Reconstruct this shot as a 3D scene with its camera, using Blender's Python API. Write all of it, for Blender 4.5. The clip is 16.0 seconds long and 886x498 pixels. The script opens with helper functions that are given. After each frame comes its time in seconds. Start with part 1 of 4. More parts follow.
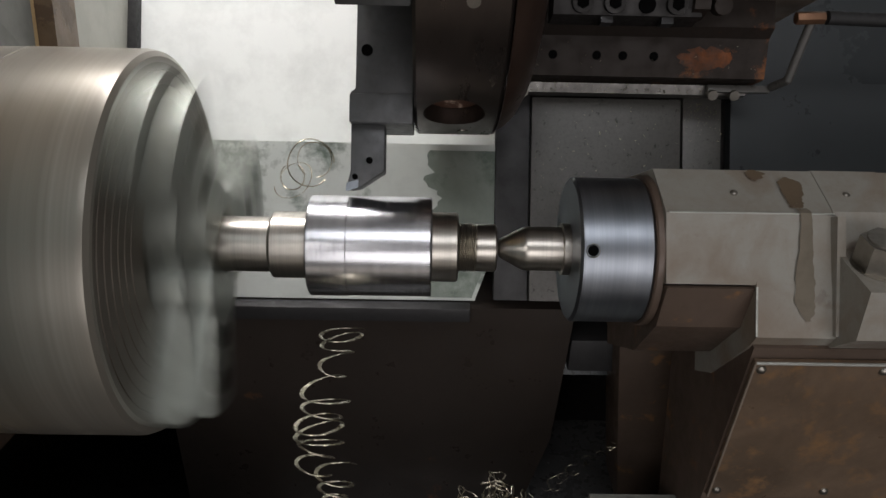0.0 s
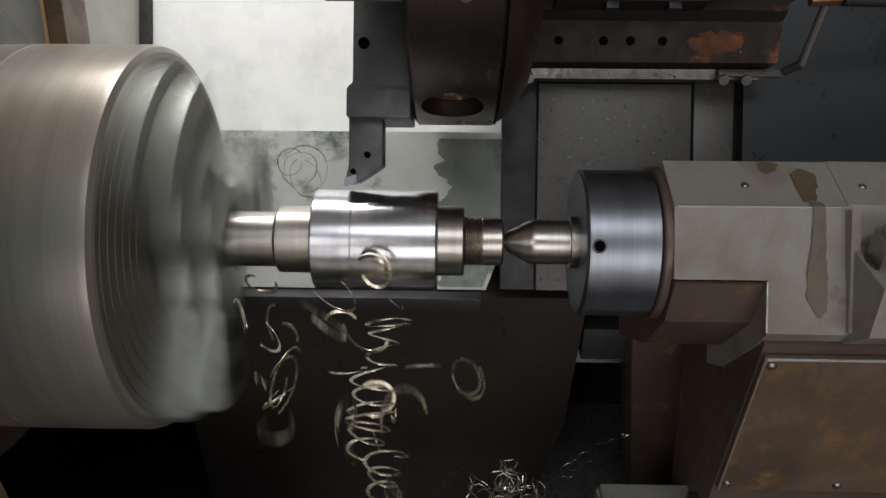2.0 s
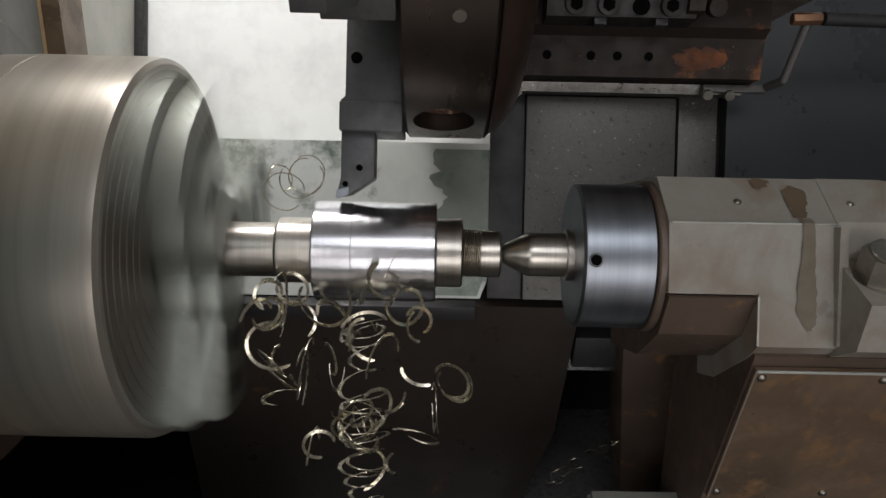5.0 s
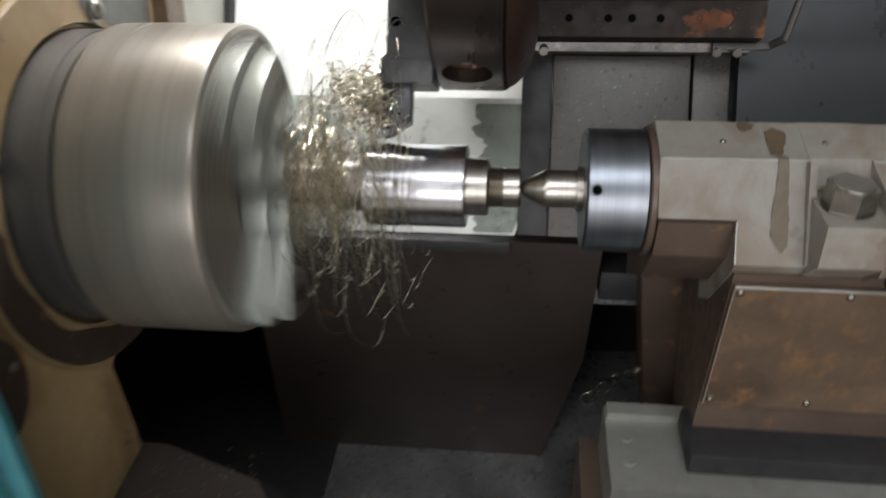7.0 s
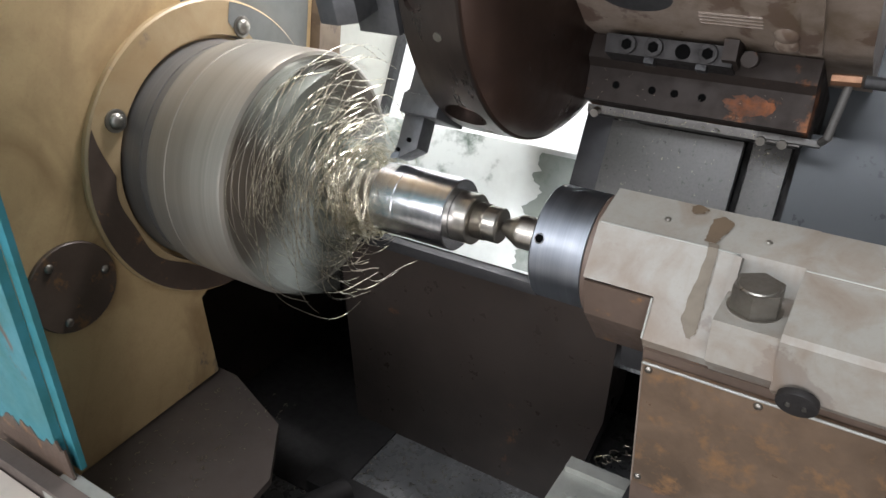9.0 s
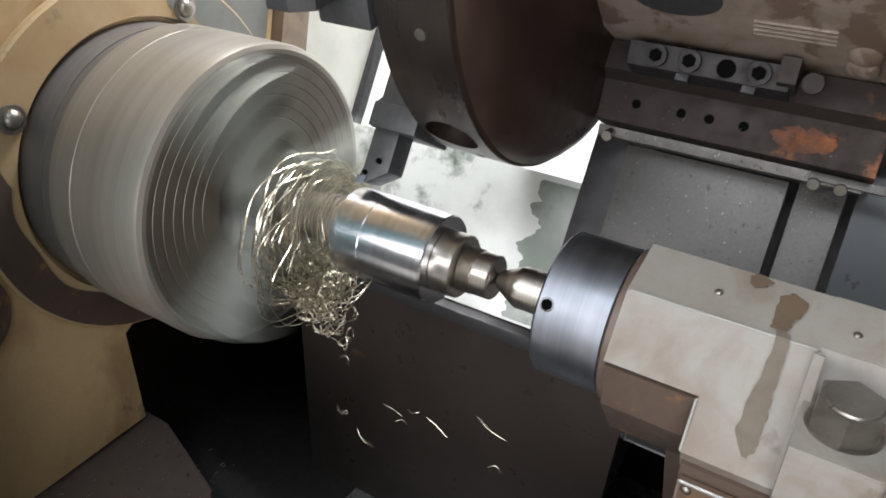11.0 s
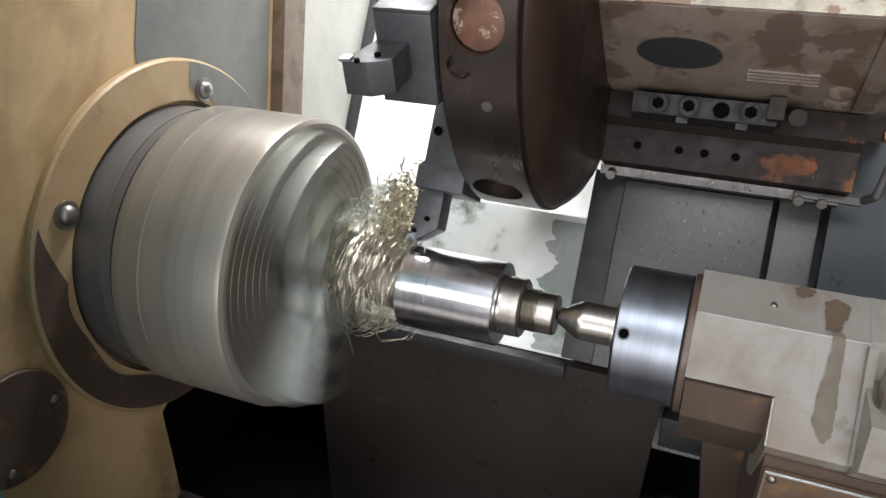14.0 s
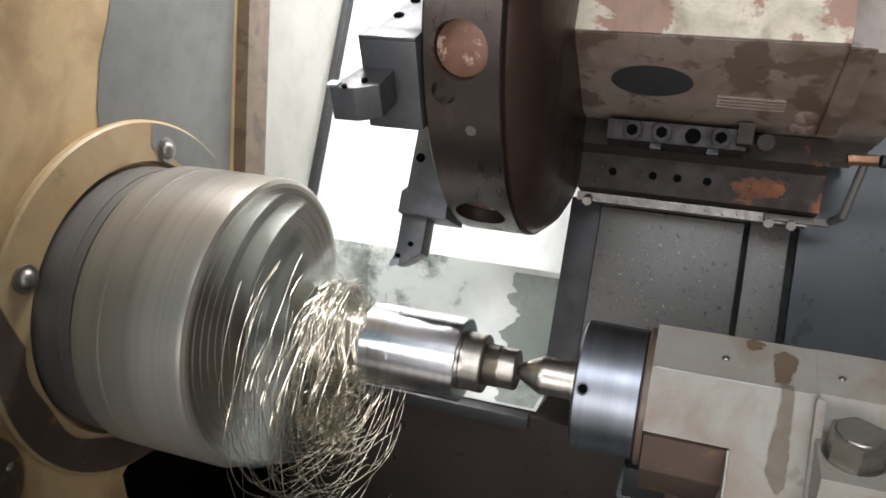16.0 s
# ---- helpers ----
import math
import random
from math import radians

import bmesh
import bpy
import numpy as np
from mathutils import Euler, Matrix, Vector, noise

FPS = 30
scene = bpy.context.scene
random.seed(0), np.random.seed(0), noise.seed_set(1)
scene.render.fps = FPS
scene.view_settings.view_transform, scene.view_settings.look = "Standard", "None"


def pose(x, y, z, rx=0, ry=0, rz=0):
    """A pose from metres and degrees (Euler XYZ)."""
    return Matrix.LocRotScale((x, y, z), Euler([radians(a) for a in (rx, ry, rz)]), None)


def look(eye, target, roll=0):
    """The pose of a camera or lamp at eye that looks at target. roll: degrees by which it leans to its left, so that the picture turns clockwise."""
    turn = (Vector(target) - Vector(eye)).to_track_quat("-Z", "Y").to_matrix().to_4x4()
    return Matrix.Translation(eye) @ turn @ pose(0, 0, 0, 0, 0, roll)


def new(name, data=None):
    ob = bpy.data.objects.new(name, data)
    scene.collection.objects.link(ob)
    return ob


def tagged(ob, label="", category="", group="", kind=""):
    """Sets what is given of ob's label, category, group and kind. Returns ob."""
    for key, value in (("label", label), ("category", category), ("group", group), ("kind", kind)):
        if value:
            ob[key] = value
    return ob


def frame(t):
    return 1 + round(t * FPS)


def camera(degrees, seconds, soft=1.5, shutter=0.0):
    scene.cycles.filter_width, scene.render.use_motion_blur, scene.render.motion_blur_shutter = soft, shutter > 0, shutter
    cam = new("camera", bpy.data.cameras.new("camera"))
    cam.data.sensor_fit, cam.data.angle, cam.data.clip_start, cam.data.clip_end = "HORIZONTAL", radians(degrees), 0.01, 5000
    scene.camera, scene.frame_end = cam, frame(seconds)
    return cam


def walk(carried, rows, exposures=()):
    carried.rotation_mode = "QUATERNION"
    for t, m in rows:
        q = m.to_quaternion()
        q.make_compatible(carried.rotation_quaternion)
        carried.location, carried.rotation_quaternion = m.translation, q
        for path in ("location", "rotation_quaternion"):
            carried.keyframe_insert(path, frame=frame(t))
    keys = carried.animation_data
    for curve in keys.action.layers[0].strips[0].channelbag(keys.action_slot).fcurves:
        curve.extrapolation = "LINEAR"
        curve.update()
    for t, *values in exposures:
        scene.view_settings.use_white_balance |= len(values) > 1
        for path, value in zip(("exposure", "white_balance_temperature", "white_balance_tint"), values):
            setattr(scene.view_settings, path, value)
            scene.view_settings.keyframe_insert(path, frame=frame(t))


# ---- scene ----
LENS = 61.23
PATH = (
    (0.00, 0.1731, -0.5024, -0.0013, -0.94, 0.00, -0.96),
    (0.50, 0.1726, -0.4998, 0.0106, -0.62, -1.78, -0.84),
    (1.00, 0.1709, -0.4952, 0.0158, 0.27, -3.01, -0.89),
    (1.50, 0.1712, -0.4920, 0.0045, -0.12, -1.60, -0.87),
    (2.00, 0.1859, -0.4988, 0.0125, 1.02, -2.06, -0.65),
    (2.50, 0.1820, -0.4969, 0.0086, 0.73, -1.80, -0.48),
    (3.00, 0.1800, -0.4976, 0.0091, 0.64, -1.75, -1.06),
    (3.50, 0.1727, -0.4964, 0.0127, -0.20, -1.91, -1.10),
    (4.00, 0.1758, -0.5016, 0.0141, 0.20, -1.72, -1.27),
    (6.30, 0.1750, -0.5098, 0.0234, -0.97, -2.37, -0.93),
    (6.50, 0.1991, -0.5274, 0.0064, 2.80, 1.19, -3.36),
    (6.80, 0.2260, -0.5615, -0.0090, 6.24, -0.01, -4.70),
    (7.00, 0.2168, -0.6041, -0.0086, 5.90, -4.04, -1.65),
    (7.20, 0.2987, -0.6508, -0.0377, 13.00, 0.15, -6.25),
    (7.50, 0.3958, -0.6916, -0.0421, 22.86, -3.16, -10.67),
    (8.00, 0.4913, -0.6847, -0.0174, 28.51, -2.89, -13.09),
    (8.20, 0.4999, -0.6668, -0.0041, 29.13, -3.43, -12.62),
    (10.30, 0.4297, -0.4879, 0.0212, 31.15, -4.78, -17.95),
    (10.50, 0.4161, -0.4769, 0.0339, 30.78, -5.84, -17.02),
    (11.00, 0.4118, -0.4816, 0.0417, 27.77, -3.82, -16.93),
    (11.50, 0.4181, -0.4798, 0.0528, 26.96, -2.93, -17.08),
    (12.00, 0.4085, -0.4708, 0.0425, 25.50, -2.76, -17.56),
    (12.30, 0.3871, -0.4939, 0.0027, 22.37, 0.12, -13.88),
    (12.50, 0.3481, -0.5595, 0.0265, 18.66, -3.49, -10.01),
    (13.00, 0.3585, -0.5802, 0.0120, 21.44, -5.48, -11.77),
    (13.20, 0.3348, -0.5857, 0.0245, 20.32, -3.21, -11.09),
    (13.50, 0.3152, -0.5613, 0.0427, 18.02, -1.69, -11.51),
    (14.00, 0.3192, -0.5717, 0.0260, 19.46, 0.74, -10.86),
    (14.50, 0.3143, -0.5768, 0.0284, 18.86, 1.04, -10.87),
    (15.00, 0.3116, -0.5789, 0.0281, 19.51, 1.47, -10.68),
    (15.50, 0.3152, -0.5818, 0.0306, 18.75, 2.96, -10.76),
    (16.00, 0.3244, -0.5811, 0.0390, 16.93, 4.35, -9.89),
)


# The machine stands on a slanted bed: x runs along the spindle to the tailstock, z along the tool, y away from the door.
SLANT = Matrix.Translation((0, 0, 1.0)) @ Matrix.Rotation(radians(-30), 4, "X")
cam = camera(LENS, 16.0, shutter=0.5)
walk(cam, [(r[0], SLANT @ pose(r[1], r[2], r[3], 90 + r[5], r[6], r[4])) for r in PATH],
     exposures=((0, -1.27, 6520, 15), (4.2, -1.22, 6520, 15), (6.4, -1.0, 6520, 15), (7.0, -0.50, 6450, 14), (7.6, 0.25, 6350, 15), (8.2, 0.25, 6150, 14),
                (10.3, 0.22, 6250, 15), (12.0, 0.20, 6250, 15), (13.0, 0.24, 6250, 15), (13.4, 0.06, 6250, 15), (14.0, -0.03, 6250, 15), (15.4, -0.06, 6250, 15), (16.0, -0.14, 6350, 15)))

# ---- light ----
world = bpy.data.worlds.new("shop_air")
scene.world = world
world.use_nodes = True
world.node_tree.nodes["Background"].inputs[0].default_value = (0.85, 0.93, 1.0, 1)
world.node_tree.nodes["Background"].inputs[1].default_value = 0.05


def area_lamp(name, eye, target, sx, sy, watts, colour):
    data = bpy.data.lights.new(name, "AREA")
    data.shape, data.size, data.size_y, data.energy, data.color = "RECTANGLE", sx, sy, watts, colour
    ob = new(name, data)
    ob.matrix_world = look(eye, target)
    return ob


area_lamp("work_light", (-0.03, 0.30, 1.64), (-0.02, 0.33, 1.1), 0.26, 0.08, 9.5, (1.0, 0.99, 0.96))
area_lamp("shop_light", (0.5, -1.5, 3.1), (0.1, 0.0, 1.0), 1.6, 0.7, 32, (0.95, 0.98, 1.0))
area_lamp("shop_light", (-1.1, -2.3, 2.3), (0.1, 0.0, 1.0), 1.6, 0.9, 30, (1.0, 0.98, 0.95))
# Unseen front fill, added to lift the chuck and headstock; no window stands there.
area_lamp("front_fill", (1.0, -3.5, 1.3), (-0.1, 0.0, 0.9), 3.0, 1.4, 88, (1.0, 0.98, 0.96))


# ---- materials ----
def rgb(c):
    return (*c, 1)


class Surface:
    """A principled material with its node tree at hand."""

    def __init__(self, name, rough=0.5, metal=0.0):
        self.m = bpy.data.materials.new(name)
        self.m.use_nodes = True
        self.t = self.m.node_tree
        self.b = self.t.nodes["Principled BSDF"]
        self.b.inputs["Roughness"].default_value = rough
        self.b.inputs["Metallic"].default_value = metal
        self.co = self.t.nodes.new("ShaderNodeTexCoord").outputs["Object"]

    def noise(self, scale, detail=6, rough=0.6, stretch=(1, 1, 1), warp=0.0):
        m = self.t.nodes.new("ShaderNodeMapping")
        m.inputs["Scale"].default_value = stretch
        self.t.links.new(self.co, m.inputs[0])
        n = self.t.nodes.new("ShaderNodeTexNoise")
        n.inputs["Scale"].default_value, n.inputs["Detail"].default_value = scale, detail
        n.inputs["Roughness"].default_value, n.inputs["Distortion"].default_value = rough, warp
        self.t.links.new(m.outputs[0], n.inputs[0])
        return n.outputs[0]

    def ramp(self, value, stops):
        r = self.t.nodes.new("ShaderNodeValToRGB")
        e = r.color_ramp.elements
        while len(e) < len(stops):
            e.new(0.5)
        for k, (p, c) in enumerate(stops):
            e[k].position = p
            e[k].color = rgb(c) if isinstance(c, tuple) else (c, c, c, 1)
        self.t.links.new(value, r.inputs[0])
        return r.outputs[0]

    def mix(self, f, a, b, mode="MIX"):
        n = self.t.nodes.new("ShaderNodeMix")
        n.data_type, n.blend_type = "RGBA", mode
        for sock, v in ((n.inputs[0], f), (n.inputs[6], a), (n.inputs[7], b)):
            if isinstance(v, bpy.types.NodeSocket):
                self.t.links.new(v, sock)
            else:
                sock.default_value = rgb(v) if isinstance(v, tuple) else v
        return n.outputs[2]

    def put(self, sock, value):
        self.t.links.new(value, self.b.inputs[sock])
        return self

    def bump(self, value, strength=0.2, dist=0.001):
        n = self.t.nodes.new("ShaderNodeBump")
        n.inputs["Strength"].default_value, n.inputs["Distance"].default_value = strength, dist
        self.t.links.new(value, n.inputs["Height"])
        return self.put("Normal", n.outputs[0])


def turned_steel(name, base, rough, rings=900, dark=0.75, metal=1.0):
    """Steel turned on a lathe: fine rings round x, with wear."""
    s = Surface(name, rough, metal)
    ring = s.noise(rings, 3, 0.7, (1, 0.01, 0.01))
    broad = s.noise(22, 5, 0.6, (1, 0.35, 0.35))
    low = tuple(v * dark for v in base)
    col = s.mix(s.ramp(broad, ((0.35, 0.0), (0.7, 1.0))), low, base)
    col = s.mix(s.ramp(ring, ((0.3, 0.35), (0.7, 0.0))), col, tuple(v * 0.55 for v in base))
    band = s.noise(rings / 9, 4, 0.65, (1, 0.01, 0.01))
    col = s.mix(s.ramp(band, ((0.42, 0.0), (0.68, 0.5))), col, tuple(v * 0.5 for v in base))
    s.put("Base Color", col)
    s.put("Roughness", s.ramp(broad, ((0.3, rough * 0.8), (0.75, min(1, rough * 1.3)))))
    s.bump(ring, 0.08, 0.0004)
    return s.m


def plain_metal(name, base, rough, metal=1.0, grain=120, dark=0.6, bump=0.1, stretch=(1, 1, 1), spots=None):
    s = Surface(name, rough, metal)
    fine, broad = s.noise(grain, 6, 0.65, stretch), s.noise(grain / 7, 5, 0.6, stretch, 0.4)
    col = s.mix(s.ramp(broad, ((0.32, 0.0), (0.72, 1.0))), tuple(v * dark for v in base), base)
    col = s.mix(s.ramp(fine, ((0.45, 0.0), (0.75, 0.4))), col, tuple(v * 0.5 for v in base))
    if spots:
        col = s.mix(s.ramp(s.noise(spots[1], 8, 0.7), ((spots[2], 0.0), (spots[2] + (spots[3] if len(spots) > 3 else 0.06), 1.0))), col, spots[0])
    s.put("Base Color", col)
    s.put("Roughness", s.ramp(fine, ((0.3, rough * 0.75), (0.7, min(1.0, rough * 1.35)))))
    s.bump(fine, bump, 0.0006)
    return s.m


def old_paint(name, base, under, amount=0.6, scale=9, rough=0.45, grime=(0.10, 0.07, 0.04)):
    """Thick paint, worn through to what is under it in patches, with oily grime."""
    s = Surface(name, rough)
    a, b, f = s.noise(scale, 9, 0.62, warp=0.3), s.noise(scale * 2.6, 7, 0.7), s.noise(380, 4, 0.6)
    col = s.mix(s.ramp(b, ((0.42, 0.0), (0.8, 0.75))), base, tuple(0.45 * v + 0.55 * g for v, g in zip(base, grime)))
    chip = s.ramp(a, ((amount, 0.0), (amount + 0.025, 1.0)))
    col = s.mix(chip, col, under)
    drip = s.noise(scale * 3.2, 6, 0.65, (1, 1, 0.22), 0.8)
    col = s.mix(s.ramp(drip, ((0.55, 0.0), (0.85, 0.42))), col, grime)
    blot = s.noise(scale * 1.3, 4, 0.55, warp=1.2)
    col = s.mix(s.ramp(blot, ((0.46, 0.0), (0.70, 0.62))), col, grime)
    s.put("Base Color", s.mix(s.ramp(f, ((0.55, 0.0), (0.8, 0.25))), col, grime))
    s.put("Roughness", s.ramp(b, ((0.3, rough * 0.7), (0.7, min(1, rough * 1.4)))))
    s.bump(s.mix(0.45, s.mix(chip, (0.6,) * 3, (0.2,) * 3), f), 0.35, 0.0008)
    return s.m


chuck_steel = turned_steel("chuck_steel", (0.345, 0.320, 0.272), 0.36, 420, 0.8, 0.55)
collar_steel = turned_steel("collar_steel", (0.25, 0.24, 0.228), 0.42, 300, 0.7, 0.6)
face_steel = turned_steel("face_steel", (0.20, 0.172, 0.142), 0.45, 260, 0.65, 0.7)
jaw_steel = plain_metal("jaw_steel", (0.36, 0.385, 0.345), 0.42, 0.75, 90, 0.8)
bright_steel = turned_steel("bright_steel", (0.78, 0.79, 0.82), 0.23, 1500, 0.9)
shaft_steel = turned_steel("shaft_steel", (0.60, 0.57, 0.51), 0.31, 1100, 0.8)
nut_steel = turned_steel("nut_steel", (0.33, 0.36, 0.40), 0.37, 700, 0.8)
holder_steel = plain_metal("holder_steel", (0.112, 0.115, 0.118), 0.42, 0.6, 160, 0.7)
disc_steel = plain_metal("disc_steel", (0.090, 0.074, 0.065), 0.30, 0.85, 60, 0.6, 0.06, (1, 0.3, 0.3), ((0.12, 0.05, 0.025), 30, 0.66))
disc_back = plain_metal("disc_back", (0.075, 0.045, 0.033), 0.34, 0.6, 40, 0.5, 0.1, (1, 1, 1), ((0.16, 0.06, 0.025), 11, 0.62))
# Black steel parts, and black that stands in for shade below the bed.
black_steel_and_shade = plain_metal("black_steel_and_shade", (0.025, 0.023, 0.022), 0.58, 0.3, 90, 0.6)
copper_grease = plain_metal("copper_grease", (0.27, 0.135, 0.085), 0.42, 0.3, 90, 0.3, 0.5, (1, 1, 1), ((0.56, 0.42, 0.33), 70, 0.56))
swarf_steel = plain_metal("swarf_steel", (0.72, 0.67, 0.53), 0.27, 0.95, 200, 0.8)
swarf_dark = plain_metal("swarf_dark", (0.50, 0.46, 0.34), 0.3, 1.0, 200, 0.5)
bolt_steel = plain_metal("bolt_steel", (0.36, 0.34, 0.30), 0.36, 0.95, 150, 0.55)
strip_steel = plain_metal("strip_steel", (0.17, 0.165, 0.155), 0.36, 0.85, 160, 0.6, 0.3)
cover_steel = plain_metal("cover_steel", (0.105, 0.102, 0.094), 0.42, 0.3, 420, 0.9, 0.2, (1, 1, 1), ((0.030, 0.028, 0.025), 150, 0.59, 0.06))
dark_cover = plain_metal("dark_cover", (0.055, 0.055, 0.056), 0.5, 0.4, 60, 0.7)
teal_panel = plain_metal("teal_panel", (0.050, 0.057, 0.060), 0.30, 0.25, 12, 0.88, 0.04)
wet_iron = plain_metal("wet_iron", (0.056, 0.045, 0.038), 0.33, 0.25, 45, 0.6, 0.25, (1, 1, 1), ((0.16, 0.085, 0.045), 13, 0.66))
tray_iron = plain_metal("tray_iron", (0.12, 0.096, 0.082), 0.5, 0.2, 35, 0.7, 0.2)
trough_iron = plain_metal("trough_iron", (0.27, 0.27, 0.265), 0.28, 0.5, 80, 0.5, 0.5, (1, 1, 1), ((0.6, 0.6, 0.58), 260, 0.62))
way_steel = plain_metal("way_steel", (0.44, 0.45, 0.41), 0.38, 0.45, 60, 0.7, 0.2)
brass = plain_metal("brass", (0.36, 0.20, 0.12), 0.45, 0.8, 150, 0.6)
pale_plate = plain_metal("pale_plate", (0.74, 0.78, 0.74), 0.16, 0.0, 20, 0.88, 0.02, (1, 1, 1), ((0.17, 0.21, 0.175), 10, 0.56, 0.10))
mottled_plate = plain_metal("mottled_plate", (0.36, 0.41, 0.36), 0.2, 0.0, 60, 0.55, 0.05, (1, 1, 1), ((0.15, 0.185, 0.155), 14, 0.50, 0.10))
white_wall = plain_metal("white_wall", (0.80, 0.82, 0.80), 0.4, 0.0, 18, 0.92, 0.05)
side_enamel = plain_metal("side_enamel", (0.46, 0.46, 0.41), 0.4, 0.0, 14, 0.88, 0.05)
grey_wall = plain_metal("grey_wall", (0.52, 0.51, 0.49), 0.8, 0.0, 4, 0.8, 0.1)
rust_slide = plain_metal("rust_slide", (0.032, 0.025, 0.021), 0.58, 0.1, 70, 0.6, 0.25, (1, 1, 1), ((0.34, 0.12, 0.035), 15, 0.56, 0.16))
orange_rust = plain_metal("orange_rust", (0.20, 0.068, 0.024), 0.7, 0.0, 150, 0.35, 0.4, (1, 1, 1), ((0.036, 0.027, 0.022), 48, 0.40, 0.22))
orange_rust.node_tree.nodes["Principled BSDF"].inputs["Specular IOR Level"].default_value = 0.25
rust_slide.node_tree.nodes["Principled BSDF"].inputs["Specular IOR Level"].default_value = 0.2
brown_cast = old_paint("brown_cast", (0.215, 0.175, 0.142), (0.12, 0.085, 0.066), 0.56, 16, 0.36)
beige_paint = old_paint("beige_paint", (0.54, 0.50, 0.39), (0.28, 0.17, 0.12), 0.56, 14, 0.5)
tan_paint = old_paint("tan_paint", (0.53, 0.385, 0.20), (0.21, 0.18, 0.14), 0.645, 6, 0.42, (0.22, 0.13, 0.055))
tan_plate = old_paint("tan_plate", (0.41, 0.305, 0.17), (0.20, 0.16, 0.12), 0.62, 9, 0.4, (0.30, 0.19, 0.08))
primer_grey = plain_metal("primer_grey", (0.19, 0.195, 0.18), 0.5, 0.1, 30, 0.8)
brown_trim = old_paint("brown_trim", (0.17, 0.12, 0.078), (0.11, 0.075, 0.05), 0.56, 30, 0.4)
grey_brown = old_paint("grey_brown", (0.268, 0.260, 0.228), (0.205, 0.185, 0.16), 0.60, 14, 0.42, (0.17, 0.12, 0.08))
oil_film = plain_metal("oil_film", (0.190, 0.166, 0.130), 0.13, 0.0, 90, 0.8, 0.35)
oil_stain = plain_metal("oil_stain", (0.135, 0.100, 0.066), 0.22, 0.0, 60, 0.75, 0.05)
rusty_cover = plain_metal("rusty_cover", (0.175, 0.122, 0.082), 0.36, 0.1, 95, 0.5, 0.4, (1, 1, 1), ((0.215, 0.122, 0.058), 48, 0.53, 0.16))
under_brown = plain_metal("under_brown", (0.128, 0.092, 0.070), 0.40, 0.1, 60, 0.55, 0.35, (1, 1, 1), ((0.21, 0.115, 0.055), 34, 0.58))
blue_paint = old_paint("blue_paint", (0.040, 0.185, 0.225), (0.10, 0.055, 0.04), 0.60, 9, 0.4, (0.025, 0.11, 0.095))
cream_sheet = plain_metal("cream_sheet", (0.62, 0.55, 0.47), 0.45, 0.0, 14, 0.85)
concrete = plain_metal("concrete", (0.26, 0.25, 0.235), 0.8, 0.0, 9, 0.75, 0.3)
# Matt near-black on solid plugs and screws, standing for the shade inside holes.
hole_shade = plain_metal("hole_shade", (0.004, 0.004, 0.004), 1.0, 0.0, 90, 0.8)
hole_shade.node_tree.nodes["Principled BSDF"].inputs["Specular IOR Level"].default_value = 0.0
rubber = plain_metal("rubber", (0.02, 0.02, 0.02), 0.6, 0.0, 200, 0.7)


# ---- mesh helpers ----
def finish(name, bm, material, parent=None, label="", bevel=0.0, smooth=25):
    if bevel:
        edges = [e for e in bm.edges if len(e.link_faces) == 2 and e.calc_face_angle(0) > radians(28)]
        bmesh.ops.bevel(bm, geom=edges, offset=bevel, segments=2, profile=0.6, affect="EDGES", clamp_overlap=True)
    bmesh.ops.recalc_face_normals(bm, faces=bm.faces)
    me = bpy.data.meshes.new(name)
    bm.to_mesh(me)
    bm.free()
    me.materials.append(material)
    if smooth:
        me.polygons.foreach_set("use_smooth", [True] * len(me.polygons))
        me.set_sharp_from_angle(angle=radians(smooth))
    ob = new(name, me)
    if parent:
        ob.parent = parent
    if label:
        ob["label"] = label
    return ob


def part(name, bm, material, parent, label="", bevel=0.0):
    return finish(name, bm, material, parent, label, bevel)


def thing(name, label, category, m=None, kind="", group=""):
    ob = new(name)
    ob.empty_display_size = 0.02
    ob.matrix_world = SLANT if m is None else m
    return tagged(ob, label, category, group, kind)


def box(lo, hi, bm=None):
    bm = bm or bmesh.new()
    size, mid = [h - l for l, h in zip(lo, hi)], [(h + l) / 2 for l, h in zip(lo, hi)]
    bmesh.ops.create_cube(bm, size=1, matrix=Matrix.LocRotScale(mid, None, size))
    return bm


def prism(profile, x0, x1, bm=None):
    """A (y, z) outline drawn out along x."""
    bm = bm or bmesh.new()
    a = [bm.verts.new((x0, y, z)) for y, z in profile]
    b = [bm.verts.new((x1, y, z)) for y, z in profile]
    bm.faces.new(a), bm.faces.new(b[::-1])
    for k in range(len(a)):
        j = (k + 1) % len(a)
        bm.faces.new((a[k], b[k], b[j], a[j]))
    return bm


def slab(outline, y0, y1, bm=None):
    """An (x, z) outline drawn out along y."""
    bm = bm or bmesh.new()
    a = [bm.verts.new((x, y0, z)) for x, z in outline]
    b = [bm.verts.new((x, y1, z)) for x, z in outline]
    bm.faces.new(a), bm.faces.new(b[::-1])
    for k in range(len(a)):
        j = (k + 1) % len(a)
        bm.faces.new((a[k], b[k], b[j], a[j]))
    return bm


